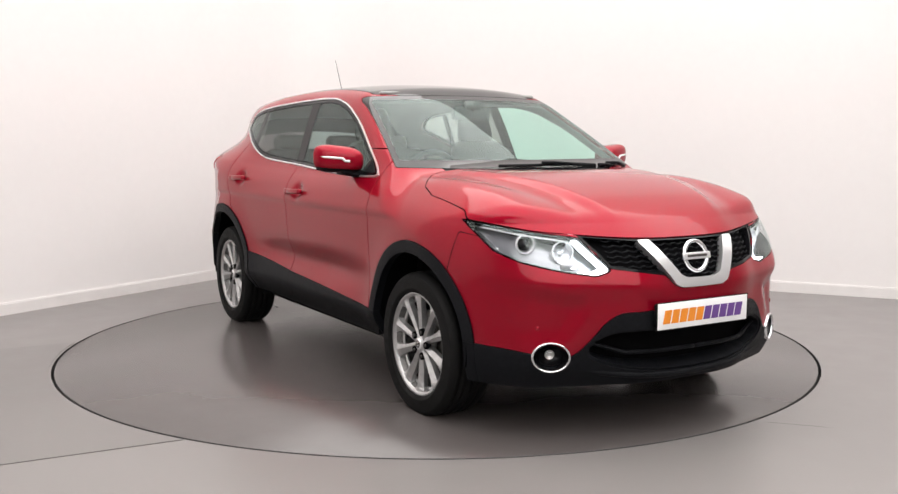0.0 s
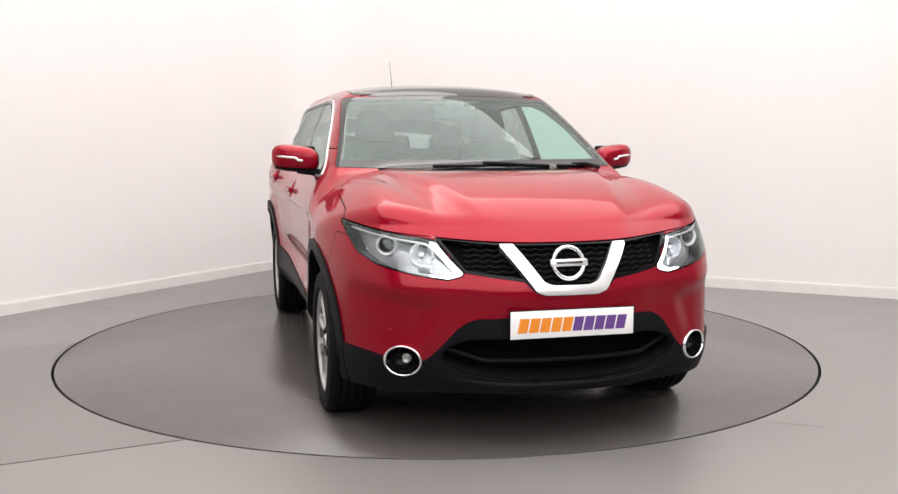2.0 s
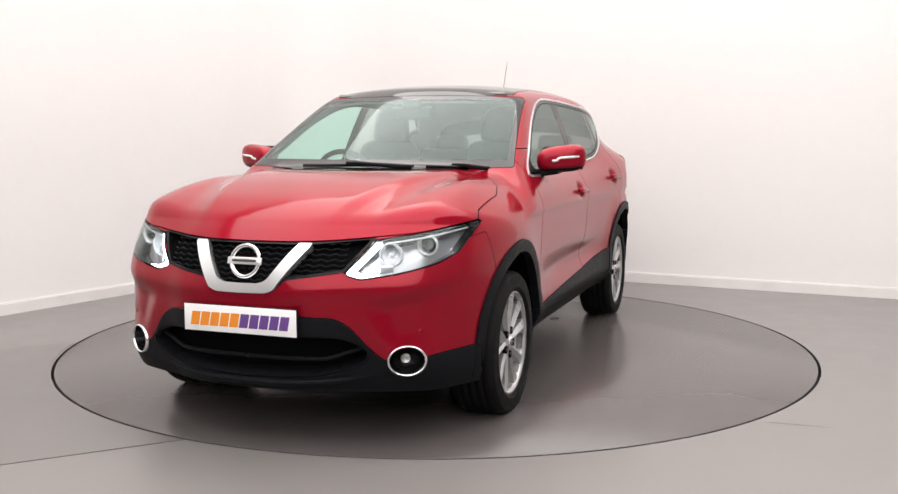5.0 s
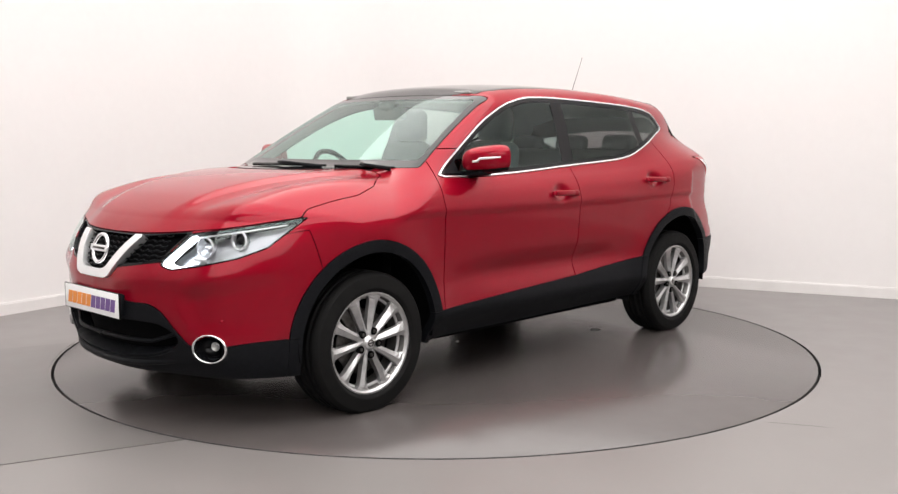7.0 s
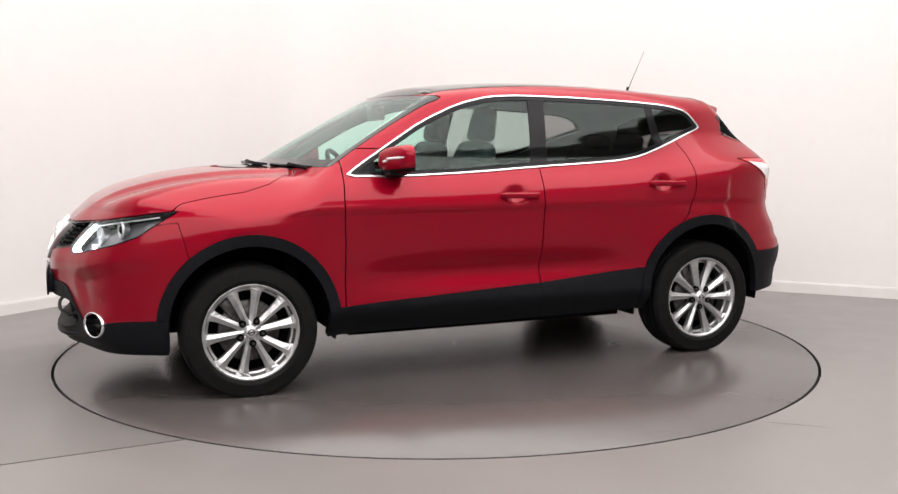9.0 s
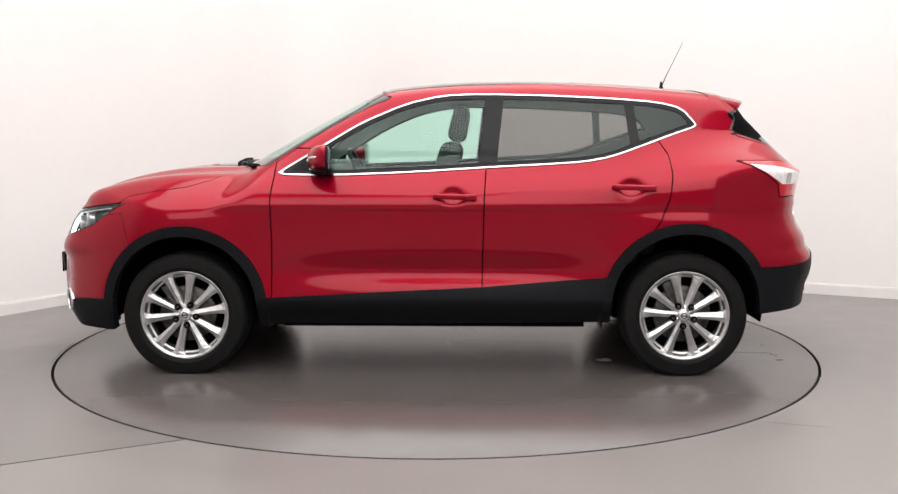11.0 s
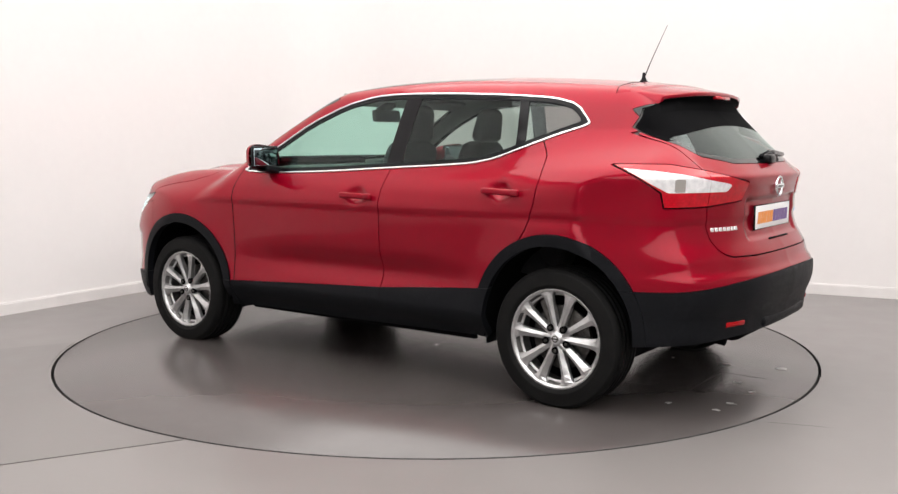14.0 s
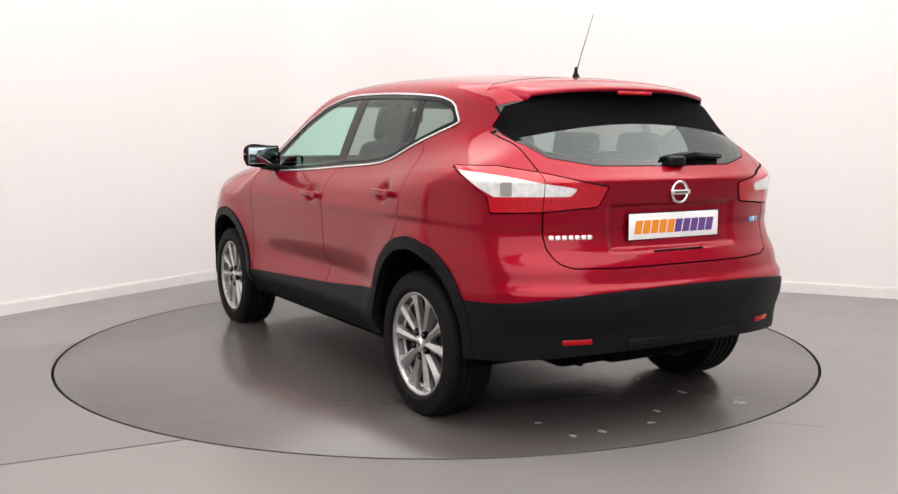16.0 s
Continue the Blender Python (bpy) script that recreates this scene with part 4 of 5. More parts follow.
panel("intake_edge", lip_in, PLASTIC, car, "", 0.0, 0.07)
for sgn in (1, -1):
    pts = [(skin_x(y, 0.385) - 0.026, sgn * y, 0.372 + 0.34 * max(0.0, y - 0.34)) for y in np.linspace(0.0, 0.478, 24)]
    part("intake_bar", tube(pts, 0.009, 8), PLASTIC, car, "black horizontal intake bar")

lip_pts = [(skin_x(abs(y), 0.285) + 0.003, y, 0.268 + 0.055 * (abs(y) / 0.56) ** 3) for y in np.linspace(-0.56, 0.56, 49)]
part("bumper_lip", tube(lip_pts, 0.014, 10), PLASTIC, car, "black rolled lip under the air intake")
for sgn in (1, -1):                                # fog lamps
    fog = new("fog_lamp")
    fog.parent = car
    c = Vector((FOG[0] + 0.004, FOG[1], FOG[2]))
    turn = Matrix.Rotation(radians(30 * sgn), 4, "Z")
    fog.matrix_basis = Matrix.Translation((c.x, sgn * c.y, c.z)) @ turn
    tagged(fog, "round front fog lamp in a bright chrome ring")
    chrome = lathe([(0.0515, -0.014), (0.0525, 0.002), (0.0555, 0.008), (0.0595, 0.006), (0.061, -0.004), (0.058, -0.03)], 48, "x")
    for v in chrome.verts:
        v.co.y *= 1.34
        v.co.z *= 1.04
    part("ring", chrome, CHROME, fog, "bright chrome ring")
    bowl = lathe([(0.053, 0.0), (0.046, -0.035), (0.036, -0.060), (0.0, -0.065)], 40, "x")
    for v in bowl.verts:
        v.co.y *= 1.3
        v.co.z *= 1.04
    part("bowl", bowl, GLOSSBLACK, fog)
    part("lens", lathe([(0.0, -0.038), (0.012, -0.039), (0.024, -0.044), (0.030, -0.052), (0.031, -0.062)], 32, "x"), CLEAR, fog)
    part("reflector", lathe([(0.0, -0.060), (0.014, -0.058), (0.020, -0.054)], 24, "x"), AMBER, fog)


def letters(y0, z, wide, high, parent, x, mats, back=False):
    """A printed maker's mark as slanted plain blocks."""
    n = sum(k for k, _ in mats)
    step_w = wide / n
    i = 0
    for k, mat in mats:
        for _ in range(k):
            y = y0 - wide / 2 + step_w * (i + 0.5)
            i += 1
            w = step_w * 0.43
            s = high * 0.10
            sg = 1
            v = []
            for dx in (0.0, 0.0012):
                v += [(x + dx, y + w + sg * -s, z - high / 2), (x + dx, y - w + sg * -s, z - high / 2), (x + dx, y - w + sg * s, z + high / 2), (x + dx, y + w + sg * s, z + high / 2)]
            part_data("print_block", v, [(4, 5, 6, 7), (0, 3, 2, 1), (0, 1, 5, 4), (1, 2, 6, 5), (2, 3, 7, 6), (3, 0, 4, 7)], mat, parent)


def plate(m, label):
    p = new("number_plate")
    p.parent = car
    p.matrix_basis = m
    tagged(p, label)
    part("plate_board", rbox((0.006, 0.520, 0.111), (0, 0, 0), 0.0025, 2), PLATE, p)
    part("plate_frame", join(rbox((0.009, 0.530, 0.006), (-0.002, 0, 0.0545), 0.002, 1), rbox((0.009, 0.530, 0.006), (-0.002, 0, -0.0545), 0.002, 1),
                             rbox((0.009, 0.006, 0.118), (-0.001, 0.2605, 0), 0.002, 1), rbox((0.009, 0.006, 0.114), (-0.001, -0.2605, 0), 0.002, 1)), GLOSSBLACK, p)
    letters(0.0, -0.003, 0.455, 0.056, p, 0.0032, ((5, ORANGE), (5, PURPLE)))
    return p


# the lettering runs from the viewer's left, which is the car's right at the front
front_plate = plate(pose(2.226, 0, 0.526, 0, 0, 0), "white show plate with orange and purple print")
part("plate_backing", rbox((0.03, 0.50, 0.10), (-0.018, 0, 0), 0.006, 1), PLASTIC, front_plate)
rear_plate = plate(pose(-2.036, 0, 0.881, 0, 0, 180), "white show plate with orange and purple print")
part("plate_backing", rbox((0.05, 0.50, 0.09), (-0.029, 0, 0), 0.006, 1), PAINT, rear_plate)

# ---- headlamps ----
DRL_OUT = [(-1.036, 0.850), (-1.070, 0.842), (-1.199, 0.723), (-1.188, 0.709), (-1.148, 0.698), (-1.060, 0.708), (-1.062, 0.716), (-1.130, 0.714), (-1.164, 0.729), (-1.056, 0.832)]
drl_piece, lamp_rest = take(lamp, lambda x, y, z: poly(q_front(x, y), z, DRL_OUT))


def skin_q(q, z):
    """The place on the corner of the nose at (q, z), q as in q_front."""
    v = np.linspace(1.0, 0.2, 900)
    f = body_field(v - q / 0.7071, v, np.full_like(v, z))
    y = float(v[int(np.argmax(f < 0))])
    return Vector((y - q / 0.7071, y, z))


TOP_LINE = [skin_q(q, z) for q, z in zip(np.linspace(-0.66, -1.03, 20), np.interp(np.linspace(0.66, 1.03, 20), (0.66, 0.82, 0.976, 1.03), (0.884, 0.862, 0.840, 0.832)))]
lamp_rim, _ = take(lamp, lambda x, y, z: -(hl_field(x, y, z) + 0.006))
for m, sgn in (("left", 1), ("right", -1)):
    head = panel("headlamp", lamp, CLEAR, car, "clear swept-back headlamp with lit white running light", 0.0, 0.0, m)
    panel("lamp_bowl", lamp, LAMPGREY, head, "", -0.070, 0.0, m)
    panel("lamp_edge", lamp_rim, GLOSSBLACK, head, "", -0.002, 0.07, m)
    panel("running_light", drl_piece, DRL, head, "glowing white boomerang-shaped running light", -0.012, 0.02, m)
    # added dark sheet, keeps the glow's rear face from brightening the bowl
    panel("running_light_blocker", drl_piece, DARK, head, "", -0.034, 0.0, m)
    part("brightwork", tube([(p.x - 0.012, sgn * (p.y - 0.010), p.z - 0.004) for p in TOP_LINE], 0.0042, 8), SATIN, head)
    for (x, y, z, r), chrome_in in (((1.885, 0.676, 0.818, 0.036), False), ((1.972, 0.552, 0.784, 0.040), True)):
        c = Matrix.Translation((x, sgn * y, z)) @ Matrix.Rotation(radians(12 * sgn), 4, "Z")
        if chrome_in:
            bowl = lathe([(r * 1.05, 0.004), (r, -0.01), (r * 0.75, -0.035), (r * 0.3, -0.05), (0.0, -0.052)], 32, "x")
            bulb = lathe([(0.0, 0.004), (0.008, 0.0), (0.012, -0.01), (0.012, -0.05)], 16, "x")
            bulb.transform(c)
            part("indicator_bulb", bulb, SATIN, head)
        else:
            bowl = lathe([(r * 1.15, -0.002), (r * 1.08, 0.008), (r * 0.95, 0.006), (r * 0.86, -0.012), (r * 0.82, -0.03)], 40, "x")
            lens = lathe([(0.0, 0.014), (r * 0.4, 0.010), (r * 0.7, -0.002), (r * 0.84, -0.018)], 32, "x")
            lens.transform(c)
            part("projector_lens", lens, GLOSSBLACK, head, "dark glass projector lens")
        bowl.transform(c)
        part("reflector", bowl, SATIN, head, "bright reflector")
        halo = lathe([(r * 1.06, 0.004), (r * 1.10, 0.010), (r * 1.18, 0.010), (r * 1.22, 0.002)], 40, "x")
        halo.transform(c)
        part("halo_ring", halo, WHITELENS, head, "pale ring round the lamp")
    for k in range(4):
        x, y, z = 1.80 + 0.075 * k, 0.735 - 0.065 * k, 0.800 - 0.018 * k
        part("reflector_step", rbox((0.012, 0.06, 0.030), (x - 0.03, sgn * y, z - 0.02), 0.004, 2, (0, 0, 35 * sgn)), SATIN, head)

# ---- tail lamps ----
WHITE = [(-0.560, 1.118), (-0.665, 1.050), (-0.735, 1.013), (-0.920, 1.014), (-1.035, 1.014), (-1.066, 1.046), (-0.920, 1.070), (-0.790, 1.092), (-0.690, 1.106)]
gate_line = lambda x, y, z: 0.636 - y
lamp_seal, tail_lamp = take(tail_lamp, lambda x, y, z: -(tl_field(x, y, z) + 0.005))
clear_piece, red_piece = take(tail_lamp, lambda x, y, z: poly(q_rear(x, y), z, WHITE))
smoke = lambda x, y, z: np.maximum(np.abs(q_rear(x, y) + 0.785) - 0.024, np.abs(z - 1.044) - 0.028)
for m in ("left", "right"):
    outer_red, inner_red = take(red_piece, gate_line, 0.0018)
    outer_clear, inner_clear = take(clear_piece, gate_line, 0.0018)
    body_lamp = panel("tail_lamp", outer_red, REDLENS, car, "red and clear wrap-around tail lamp", 0.004, 0.02, m)
    panel("clear_lens", outer_clear, WHITELENS, body_lamp, "white clear lens", 0.004, 0.01, m)
    bulb_zone, _ = take(outer_clear, smoke)
    panel("indicator_window", bulb_zone, AMBER, body_lamp, "", 0.0052, 0.004, m)
    panel("lamp_seal", lamp_seal, DARK, body_lamp, "", 0.0, 0.01, m)
    gate_lamp = panel("tailgate_lamp", inner_red, REDLENS, car, "red lamp set into the tailgate", 0.004, 0.02, m)
    panel("clear_lens", inner_clear, WHITELENS, gate_lamp, "white clear lens", 0.004, 0.01, m)

# ---- rear details ----
badge(skin_back(0, 1.022) - 0.006, 1.022, 0.050, True, 0)
for k in range(7):                                  # model name as plain bright bars
    y = 0.600 - 0.0265 * k
    xb = skin_back(y, 0.846)
    bar = rbox((0.005, 0.0205, 0.018), (0, 0, 0), 0.004, 2)
    bar.transform(facing(xb - 0.001, y, 0.846))
    part("name_bar", bar, SATIN, car)
for k in range(3):
    y = -0.520 - 0.030 * k
    part("trim_mark", rbox((0.004, 0.026, 0.022), (skin_back(y, 0.880) - 0.002, y, 0.880), 0.0012, 1, (0, 0, 18)), (BLUE, SATIN, BLUE)[k], car)
part("tailgate_handle", rbox((0.02, 0.28, 0.007), (skin_back(0, 0.778) + 0.006, 0, 0.778), 0.004, 2), DARK, car, "dark grip slot under the plate")
for sgn in (1, -1):
    yc = sgn * 0.535
    xb = skin_back(0.535, 0.427)
    lens = rbox((0.012, 0.130, 0.024), (0, 0, 0), 0.005, 2)
    lens.transform(facing(xb - 0.003, yc, 0.427))
    part("rear_reflector", lens, REFLEX, car, "slim red bumper reflector")
part("rear_diffuser", rbox((0.040, 0.62, 0.046), (-2.098, 0, 0.405), 0.016, 3), PLASTIC, car, "black raised bumper insert")

bm = bmesh.new()                                    # roof spoiler
rows = []
for k in range(41):
    y = -0.605 + 1.21 * k / 40
    s = abs(y) / 0.605
    x_end = -1.775 + 0.095 * s ** 2.4
    x_root = -1.455 - 0.03 * s ** 2
    z_root = skin_z(x_root, min(abs(y), 0.60)) + 0.003
    z_end = 1.473 - 0.028 * s ** 2.6
    row = []
    for u in (0.0, 0.25, 0.5, 0.75, 0.93):
        px, py = x_root + (x_end - x_root) * u, y * (1 - 0.17 * u)
        pz = z_root + (z_end - z_root) * u + 0.012 * u * (1 - u)
        w = float(step(0.80, 1.0, s) * (1 - step(0.5, 0.8, u)))
        row.append(bm.verts.new((px, py, pz * (1 - w) + (skin_z(px, abs(py)) + 0.002) * w)))
    row.append(bm.verts.new((x_end, y * 0.83, z_end - 0.004)))
    row.append(bm.verts.new((x_end + 0.004, y * 0.83, z_end - 0.016)))
    rows.append(row)
for a, b in zip(rows, rows[1:]):
    for k in range(6):
        bm.faces.new((a[k], a[k + 1], b[k + 1], b[k]))
for edge_row, sgn in ((rows[0], -1), (rows[-1], 1)):       # cheeks down to the body
    low_row = []
    for i, v in enumerate(edge_row):
        d = 0.040 * min(1.0, 1.4 * i / 6) * (1.0 if i < 5 else 0.45 if i == 5 else 0.2)
        low_row.append(bm.verts.new((v.co.x + 0.25 * d, v.co.y + sgn * 0.25 * d, v.co.z - d)))
    for i in range(6):
        bm.faces.new((edge_row[i], edge_row[i + 1], low_row[i + 1], low_row[i]))
bmesh.ops.recalc_face_normals(bm, faces=bm.faces[:])
spoiler = part("spoiler", bm, PAINT, car, "red roof spoiler over the rear window")
bm = bmesh.new()
rows = []
for k in range(41):
    y = -0.602 + 1.204 * k / 40
    s = abs(y) / 0.605
    x_end = -1.770 + 0.095 * s ** 2.4
    z_end = 1.456 - 0.028 * s ** 2.6
    zi = 1.385 - 0.035 * s ** 4
    xi = skin_back(min(abs(y), 0.60), zi) - 0.002
    rows.append([bm.verts.new((x_end, y * 0.83, z_end)), bm.verts.new((x_end + 0.03, y * 0.84, z_end - 0.014)), bm.verts.new((0.5 * (x_end + xi) + 0.03, y * 0.9, 0.45 * z_end + 0.55 * zi + 0.02)), bm.verts.new((xi, y, zi))])
for a, b in zip(rows, rows[1:]):
    for k in range(3):
        bm.faces.new((a[k], a[k + 1], b[k + 1], b[k]))
bmesh.ops.recalc_face_normals(bm, faces=bm.faces[:])
part("underside", bm, DARK, spoiler, "gloss black underside of the spoiler")
part("high_brake_light", rbox((0.018, 0.20, 0.016), (-1.766, 0, 1.449), 0.005, 2), REDLENS, spoiler, "slim red high brake light")
joint = []                                          # shut line between roof and tailgate
for k in range(41):
    y = -0.60 + 1.20 * k / 40
    px = -1.435 - 0.05 * (abs(y) / 0.6) ** 3
    joint.append((px, y, skin_z(px, abs(y)) + 0.0005))
part("roof_joint", tube(joint, 0.0026, 6), DARK, car, "dark shut line of the tailgate")
wiper = new("rear_wiper")
wiper.parent = car
tagged(wiper, "black rear window wiper")
xa = lambda y, z: skin_back(abs(y), z) - 0.024
part("arm", join(rbox((0.05, 0.10, 0.05), (xa(0.0, 1.15) + 0.005, -0.03, 1.150), 0.018, 3), tube([(xa(0, 1.152), 0.0, 1.156), (xa(-0.15, 1.170), -0.15, 1.180), (xa(-0.33, 1.165), -0.33, 1.170)], 0.020, 10, 0.6)), GLOSSBLACK, wiper)
part("blade", tube([(xa(0.03, 1.165) + 0.010, 0.03, 1.165), (xa(-0.15, 1.18) + 0.010, -0.15, 1.186), (xa(-0.34, 1.17) + 0.010, -0.34, 1.172)], 0.008, 8), PLASTIC, wiper)

antenna = new("antenna")
antenna.parent = car
tagged(antenna, "thin black whip aerial on the roof")
part("foot", lathe([(0.0, 0.048), (0.007, 0.044), (0.010, 0.018), (0.020, 0.0), (0.022, -0.01)], 24, "z"), PLASTIC, antenna).matrix_basis = pose(-1.345, 0.0, skin_z(-1.345, 0) + 0.004)
part("mast", tube([(-1.35, 0.0, 1.57), (-1.375, 0, 1.63), (-1.470, 0.0, 1.828)], 0.0034, 8, 0.4), GLOSSBLACK, antenna)

# front wipers
for nm, pts in (("long", [(1.135, -0.30, 0), (1.150, 0.0, 0), (1.115, 0.30, 0)]), ("short", [(1.105, 0.36, 0), (1.03, 0.52, 0), (0.955, 0.64, 0)])):
    w = new("windscreen_wiper")
    w.parent = car
    tagged(w, "black windscreen wiper, parked")
    pp = [(x, y, skin_z(x + 0.02, y) + 0.012) for x, y, _ in pts]
    part("blade", tube(pp, 0.009, 8, 0.7), GLOSSBLACK, w)
    qq = [(pp[2][0] + 0.03, pp[2][1], pp[2][2] - 0.005), (pp[1][0] + 0.02, pp[1][1] + 0.02, pp[1][2] + 0.010), (pp[1][0], pp[1][1] - 0.05, pp[1][2] + 0.012)]
    part("arm", tube(qq, 0.011, 8, 0.6), PLASTIC, w)

# ---- door mirrors and handles ----
for m, sgn in (("left", 1), ("right", -1)):
    mir = new("door_mirror")
    mir.parent = car
    mir.matrix_basis = pose(0.552, sgn * 0.912, 1.146, 0, 0, 0) @ Matrix.Diagonal((1.0, 1.02, 1.0, 1))
    tagged(mir, "red door mirror with white indicator strip")
    shell = bmesh.new()
    bmesh.ops.create_uvsphere(shell, u_segments=40, v_segments=24, radius=1.0)
    for v in shell.verts:
        x, y, z = v.co
        sx = 0.085 if x > 0 else 0.060
        e = lambda c, p: math.copysign(abs(c) ** p, c)
        x, y, z = e(x, 0.75), e(y, 0.62), e(z, 0.68)
        v.co = Vector((x * sx * (1 - 0.20 * y * sgn) - 0.030 * y * sgn, y * 0.120, z * 0.070 * (1 + 0.05 * y * sgn) + 0.010 * y * sgn))
    top = shell
    low = bmesh.new()
    tmp = bpy.data.meshes.new("tmp")
    shell.to_mesh(tmp)
    low.from_mesh(tmp)
    bpy.data.meshes.remove(tmp)
    bmesh.ops.bisect_plane(top, geom=top.verts[:] + top.edges[:] + top.faces[:], plane_co=(0, 0, -0.038), plane_no=(0.15, 0, 1), clear_inner=True)
    bmesh.ops.bisect_plane(low, geom=low.verts[:] + low.edges[:] + low.faces[:], plane_co=(0, 0, -0.038), plane_no=(0.15, 0, 1), clear_outer=True)
    bmesh.ops.bisect_plane(top, geom=top.verts[:] + top.edges[:] + top.faces[:], plane_co=(-0.016, 0, 0), plane_no=(1, 0, 0), clear_inner=True)
    bmesh.ops.bisect_plane(low, geom=low.verts[:] + low.edges[:] + low.faces[:], plane_co=(-0.016, 0, 0), plane_no=(1, 0, 0), clear_inner=True)
    part("cover", top, PAINT, mir, "red mirror cover")
    part("base", low, PLASTIC, mir, "black mirror base")
    part("frame", rbox((0.02, 0.210, 0.122), (-0.012, 0.0, 0.004), 0.012, 3, (0, 0, 4 * sgn)), GLOSSBLACK, mir)
    part("mirror_glass", rbox((0.004, 0.184, 0.098), (-0.0225, 0.0, 0.004), 0.002, 1, (0, 0, 4 * sgn)), MIRROR, mir, "mirror glass")
    strip = []
    for k in range(13):
        yy = -0.03 + 0.135 * k / 12
        lat = yy / 0.112
        xx = 0.085 * max(0.05, (1 - abs(lat) ** 3.0)) ** 0.42 * (1 - 0.20 * lat) - 0.030 * lat
        strip.append((xx + 0.001, sgn * yy, 0.004 + 0.010 * lat - 0.012 * (k < 3)))
    part("indicator_strip", tube(strip, 0.0065, 8), WHITELENS, mir, "white indicator strip")
    part("stalk", rbox((0.10, 0.16, 0.040), (0.02, -sgn * 0.085, -0.070), 0.014, 3, (8 * sgn, 0, 0)), PLASTIC, mir, "black mirror arm")
    for which, hx, hz in (("front", -0.105, 0.950), ("rear", -1.03, 1.000)):
        yb = 0.5 * (skin_y(hx + 0.11, hz) + skin_y(hx - 0.11, hz))
        dx = skin_y(hx + 0.11, hz) - skin_y(hx - 0.11, hz)
        at = pose(hx, sgn * (yb + 0.022), hz, 0, -1.5, math.degrees(math.atan2(dx, 0.22)) * sgn)
        pull = join(rbox((0.185, 0.018, 0.030), (0.0, 0, 0.0), 0.009, 3), rbox((0.050, 0.020, 0.034), (-0.100, -sgn * 0.001, 0.0), 0.009, 3),
                    rbox((0.030, 0.020, 0.026), (0.088, -sgn * 0.008, 0.0), 0.008, 3))
        pull.transform(at)
        part("door_handle", pull, PAINT, doors[which, m], "red pull handle over a hollow")

# ---- cabin ----
def front_seat(y):
    s = new("front_seat")
    s.parent = car
    s.location.x = 0.29
    tagged(s, "dark grey cloth front seat")
    part("cushion", rbox((0.52, 0.50, 0.16), (0.02, y, 0.62), 0.05, 3, (0, -8, 0)), SEATCLOTH, s)
    part("backrest", rbox((0.16, 0.48, 0.64), (-0.30, y, 0.93), 0.065, 4, (0, -18, 0), (2, 0.8, 0.78, 1.0)), SEATCLOTH, s)
    for k in (-1, 1):
        part("headrest_post", tube([(-0.395, y + k * 0.05, 1.20), (-0.415, y + k * 0.05, 1.28)], 0.007, 8), SATIN, s)
    part("headrest", rbox((0.11, 0.25, 0.21), (-0.425, y, 1.335), 0.05, 4, (0, -12, 0), (2, 0.85, 0.78, 1.0)), SEATCLOTH, s, "tapered cloth headrest")


front_seat(0.36)
front_seat(-0.36)
bench = new("rear_seat")
bench.parent = car
tagged(bench, "dark grey cloth rear bench")
part("cushion", rbox((0.50, 1.24, 0.16), (-0.88, 0, 0.66), 0.05, 3, (0, -6, 0)), SEATCLOTH, bench)
part("backrest", rbox((0.16, 1.24, 0.58), (-1.22, 0, 0.90), 0.05, 3, (0, -20, 0)), SEATCLOTH, bench)
for y in (0.40, 0.0, -0.40):
    part("headrest", rbox((0.10, 0.25, 0.13), (-1.36, y, 1.215), 0.04, 3, (0, -15, 0)), SEATCLOTH, bench)
part("parcel_shelf", rbox((0.50, 1.10, 0.03), (-1.60, 0, 1.045), 0.01, 2), DASHMAT, car, "dark parcel shelf")
part("dashboard", join(rbox((0.52, 1.36, 0.16), (0.82, 0, 0.995), 0.06, 4, (0, 6, 0)), rbox((0.30, 1.34, 0.30), (0.72, 0, 0.82), 0.05, 3), rbox((0.16, 0.36, 0.07), (0.68, -0.36, 1.085), 0.03, 3)), DASHMAT, car, "charcoal dashboard")
part("centre_console", rbox((0.9, 0.22, 0.28), (0.30, 0, 0.62), 0.04, 3), DASHMAT, car)
part("cabin_floor", rbox((2.7, 0.94, 0.04), (-0.35, 0, 0.44), 0.01, 1), DASHMAT, car)
part("bulkhead", rbox((0.05, 1.45, 0.62), (1.08, 0, 0.70), 0.01, 1), DARK, car)
for sgn in (1, -1):
    part("door_lining", rbox((1.50, 0.05, 0.50), (-0.06, sgn * 0.755, 0.80), 0.02, 2), DASHMAT, car, "dark door lining")
    part("sun_visor", rbox((0.14, 0.36, 0.018), (0.22, sgn * 0.34, 1.490), 0.007, 2, (0, -14, 0)), LINER, car)
wheel = new("steering_wheel")
wheel.parent = car
wheel.matrix_basis = pose(0.50, -0.36, 1.02, 0, -62, 0)
tagged(wheel, "black three-spoke steering wheel")
bm = bmesh.new()
rr = []
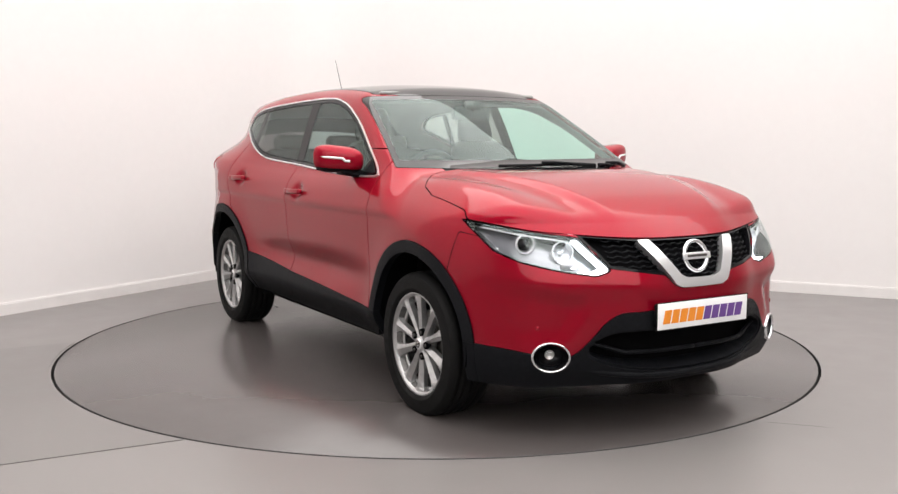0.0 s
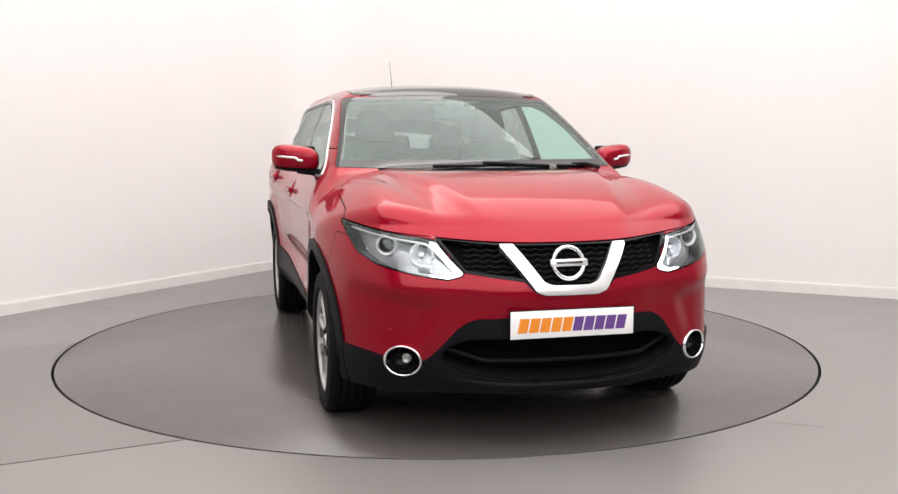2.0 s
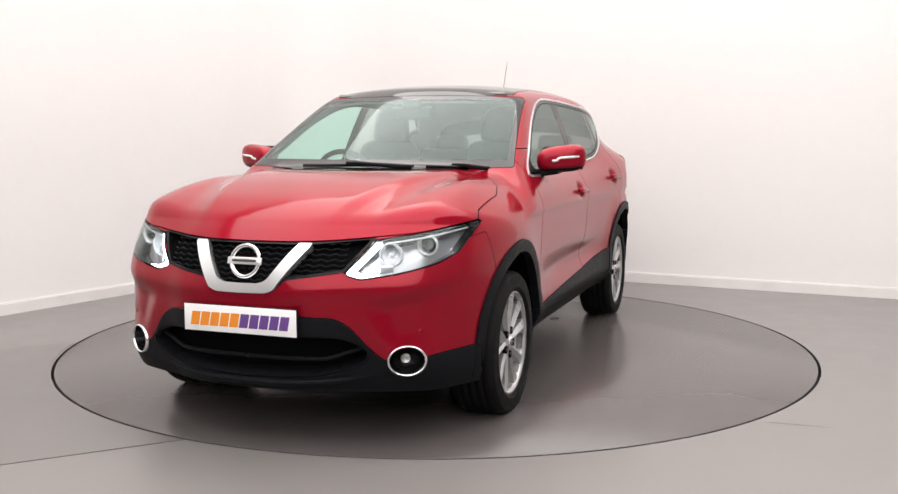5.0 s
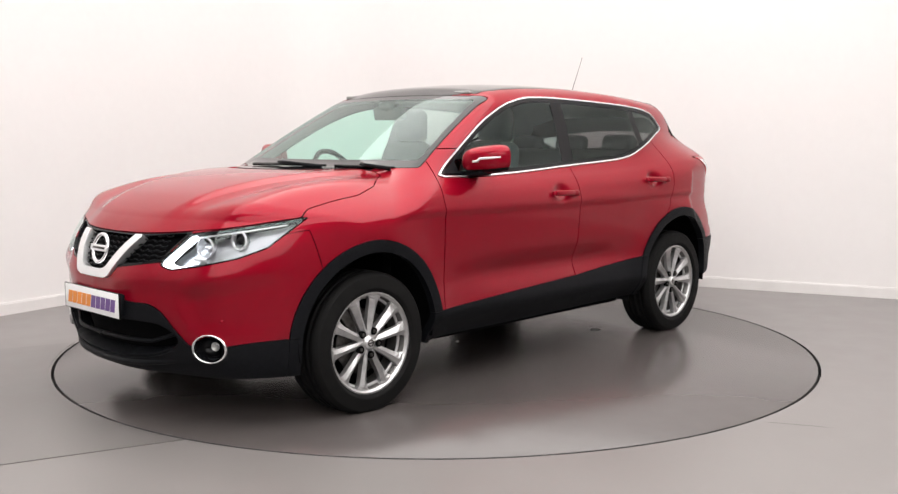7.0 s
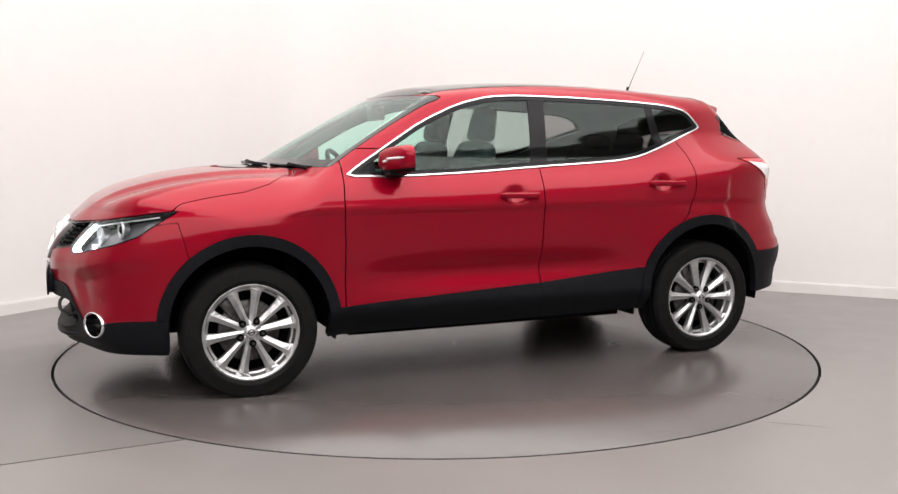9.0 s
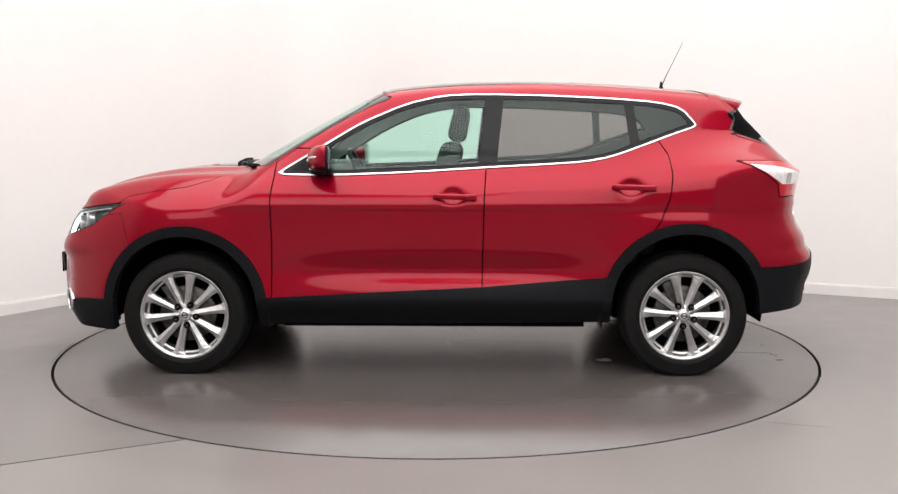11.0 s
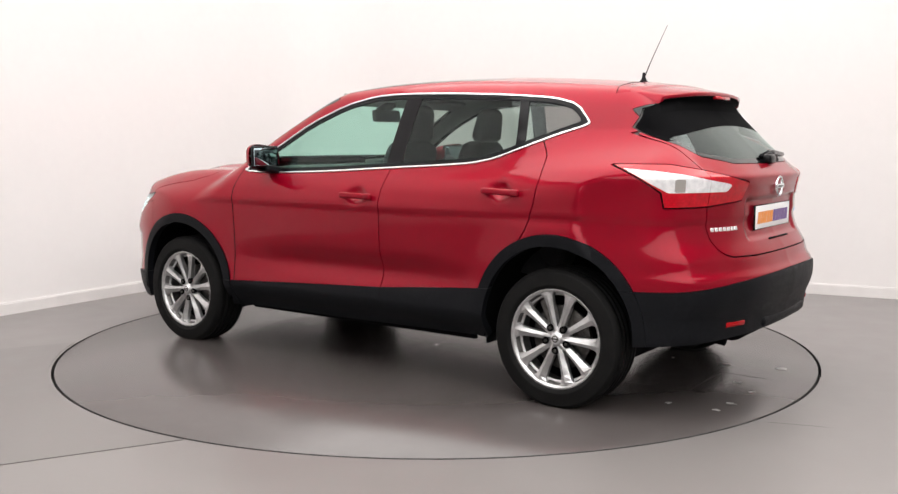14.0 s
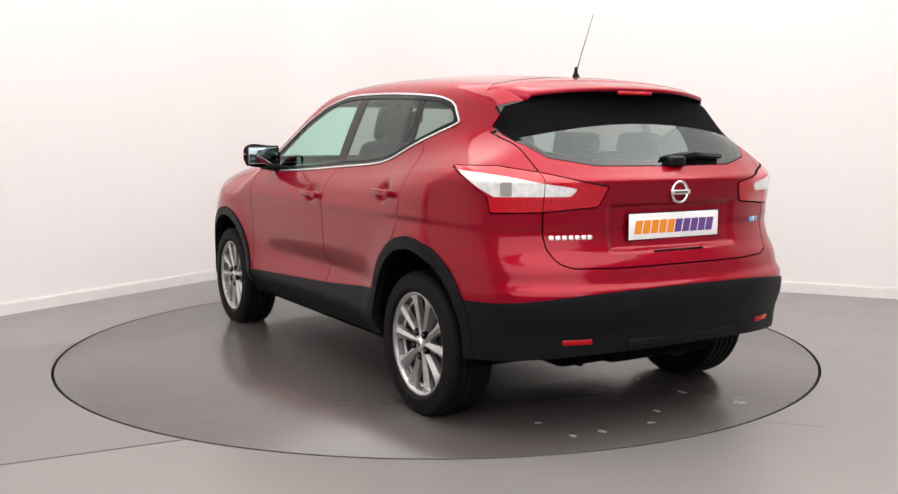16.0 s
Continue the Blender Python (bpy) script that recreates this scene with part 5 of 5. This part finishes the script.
for k in range(40):
    u = 2 * math.pi * k / 40
    rr.append([bm.verts.new(((0.180 + 0.015 * math.cos(v)) * math.cos(u), (0.180 + 0.015 * math.cos(v)) * math.sin(u), 0.015 * math.sin(v))) for v in [2 * math.pi * j / 10 for j in range(10)]])
for k in range(40):
    for j in range(10):
        bm.faces.new((rr[k][j], rr[(k + 1) % 40][j], rr[(k + 1) % 40][(j + 1) % 10], rr[k][(j + 1) % 10]))
part("rim", bm, PLASTIC, wheel)
part("hub", rbox((0.14, 0.17, 0.05), (0, 0, -0.01), 0.02, 3), DASHMAT, wheel)
for a in (90, -90, 180):
    part("spoke", rbox((0.13, 0.035, 0.014), (0.11 * math.cos(radians(a)), 0.11 * math.sin(radians(a)), -0.005), 0.005, 1, (0, 0, a)), SATIN, wheel)
part("column", tube([(0.50, -0.36, 1.01), (0.74, -0.36, 0.90)], 0.045, 14), DASHMAT, car)
inner = new("interior_mirror")
inner.parent = car
tagged(inner, "dark rear-view mirror on the windscreen")
part("housing", rbox((0.035, 0.25, 0.075), (0.40, 0, 1.395), 0.014, 3, (0, 8, 0)), DASHMAT, inner)
part("stem", tube([(0.41, 0, 1.41), (0.44, 0, 1.455)], 0.012, 8), DASHMAT, inner)
part("sensor_cover", rbox((0.09, 0.11, 0.04), (0.40, 0, 1.450), 0.015, 3, (0, 32, 0)), DASHMAT, inner)

# parking sensors in the bumpers
for sgn in (1, -1):
    for x, y, z, back in ((skin_x(0.685, 0.484), 0.685, 0.484, False), (skin_back(0.60, 0.52), 0.60, 0.52, True), (skin_back(0.22, 0.53), 0.22, 0.53, True)):
        dot = lathe([(0.0, 0.003), (0.008, 0.003), (0.0095, 0.001), (0.0105, -0.006)], 20, "x")
        dot.transform(facing(x, sgn * y, z))
        part("parking_sensor", dot, PLASTIC if back else PAINT, car)


def motions():
    """The turntable turns, and the car with it."""
    walk(turntable, [(t, pose(DISC_X, 0, 0, 0, 0, a)) for t, a in TURN])
    walk(car, [(t, pose(0, 0, 0, 0, 0, a) @ pose(-0.0102, 0.0038, 0)) for t, a in TURN])


motions()
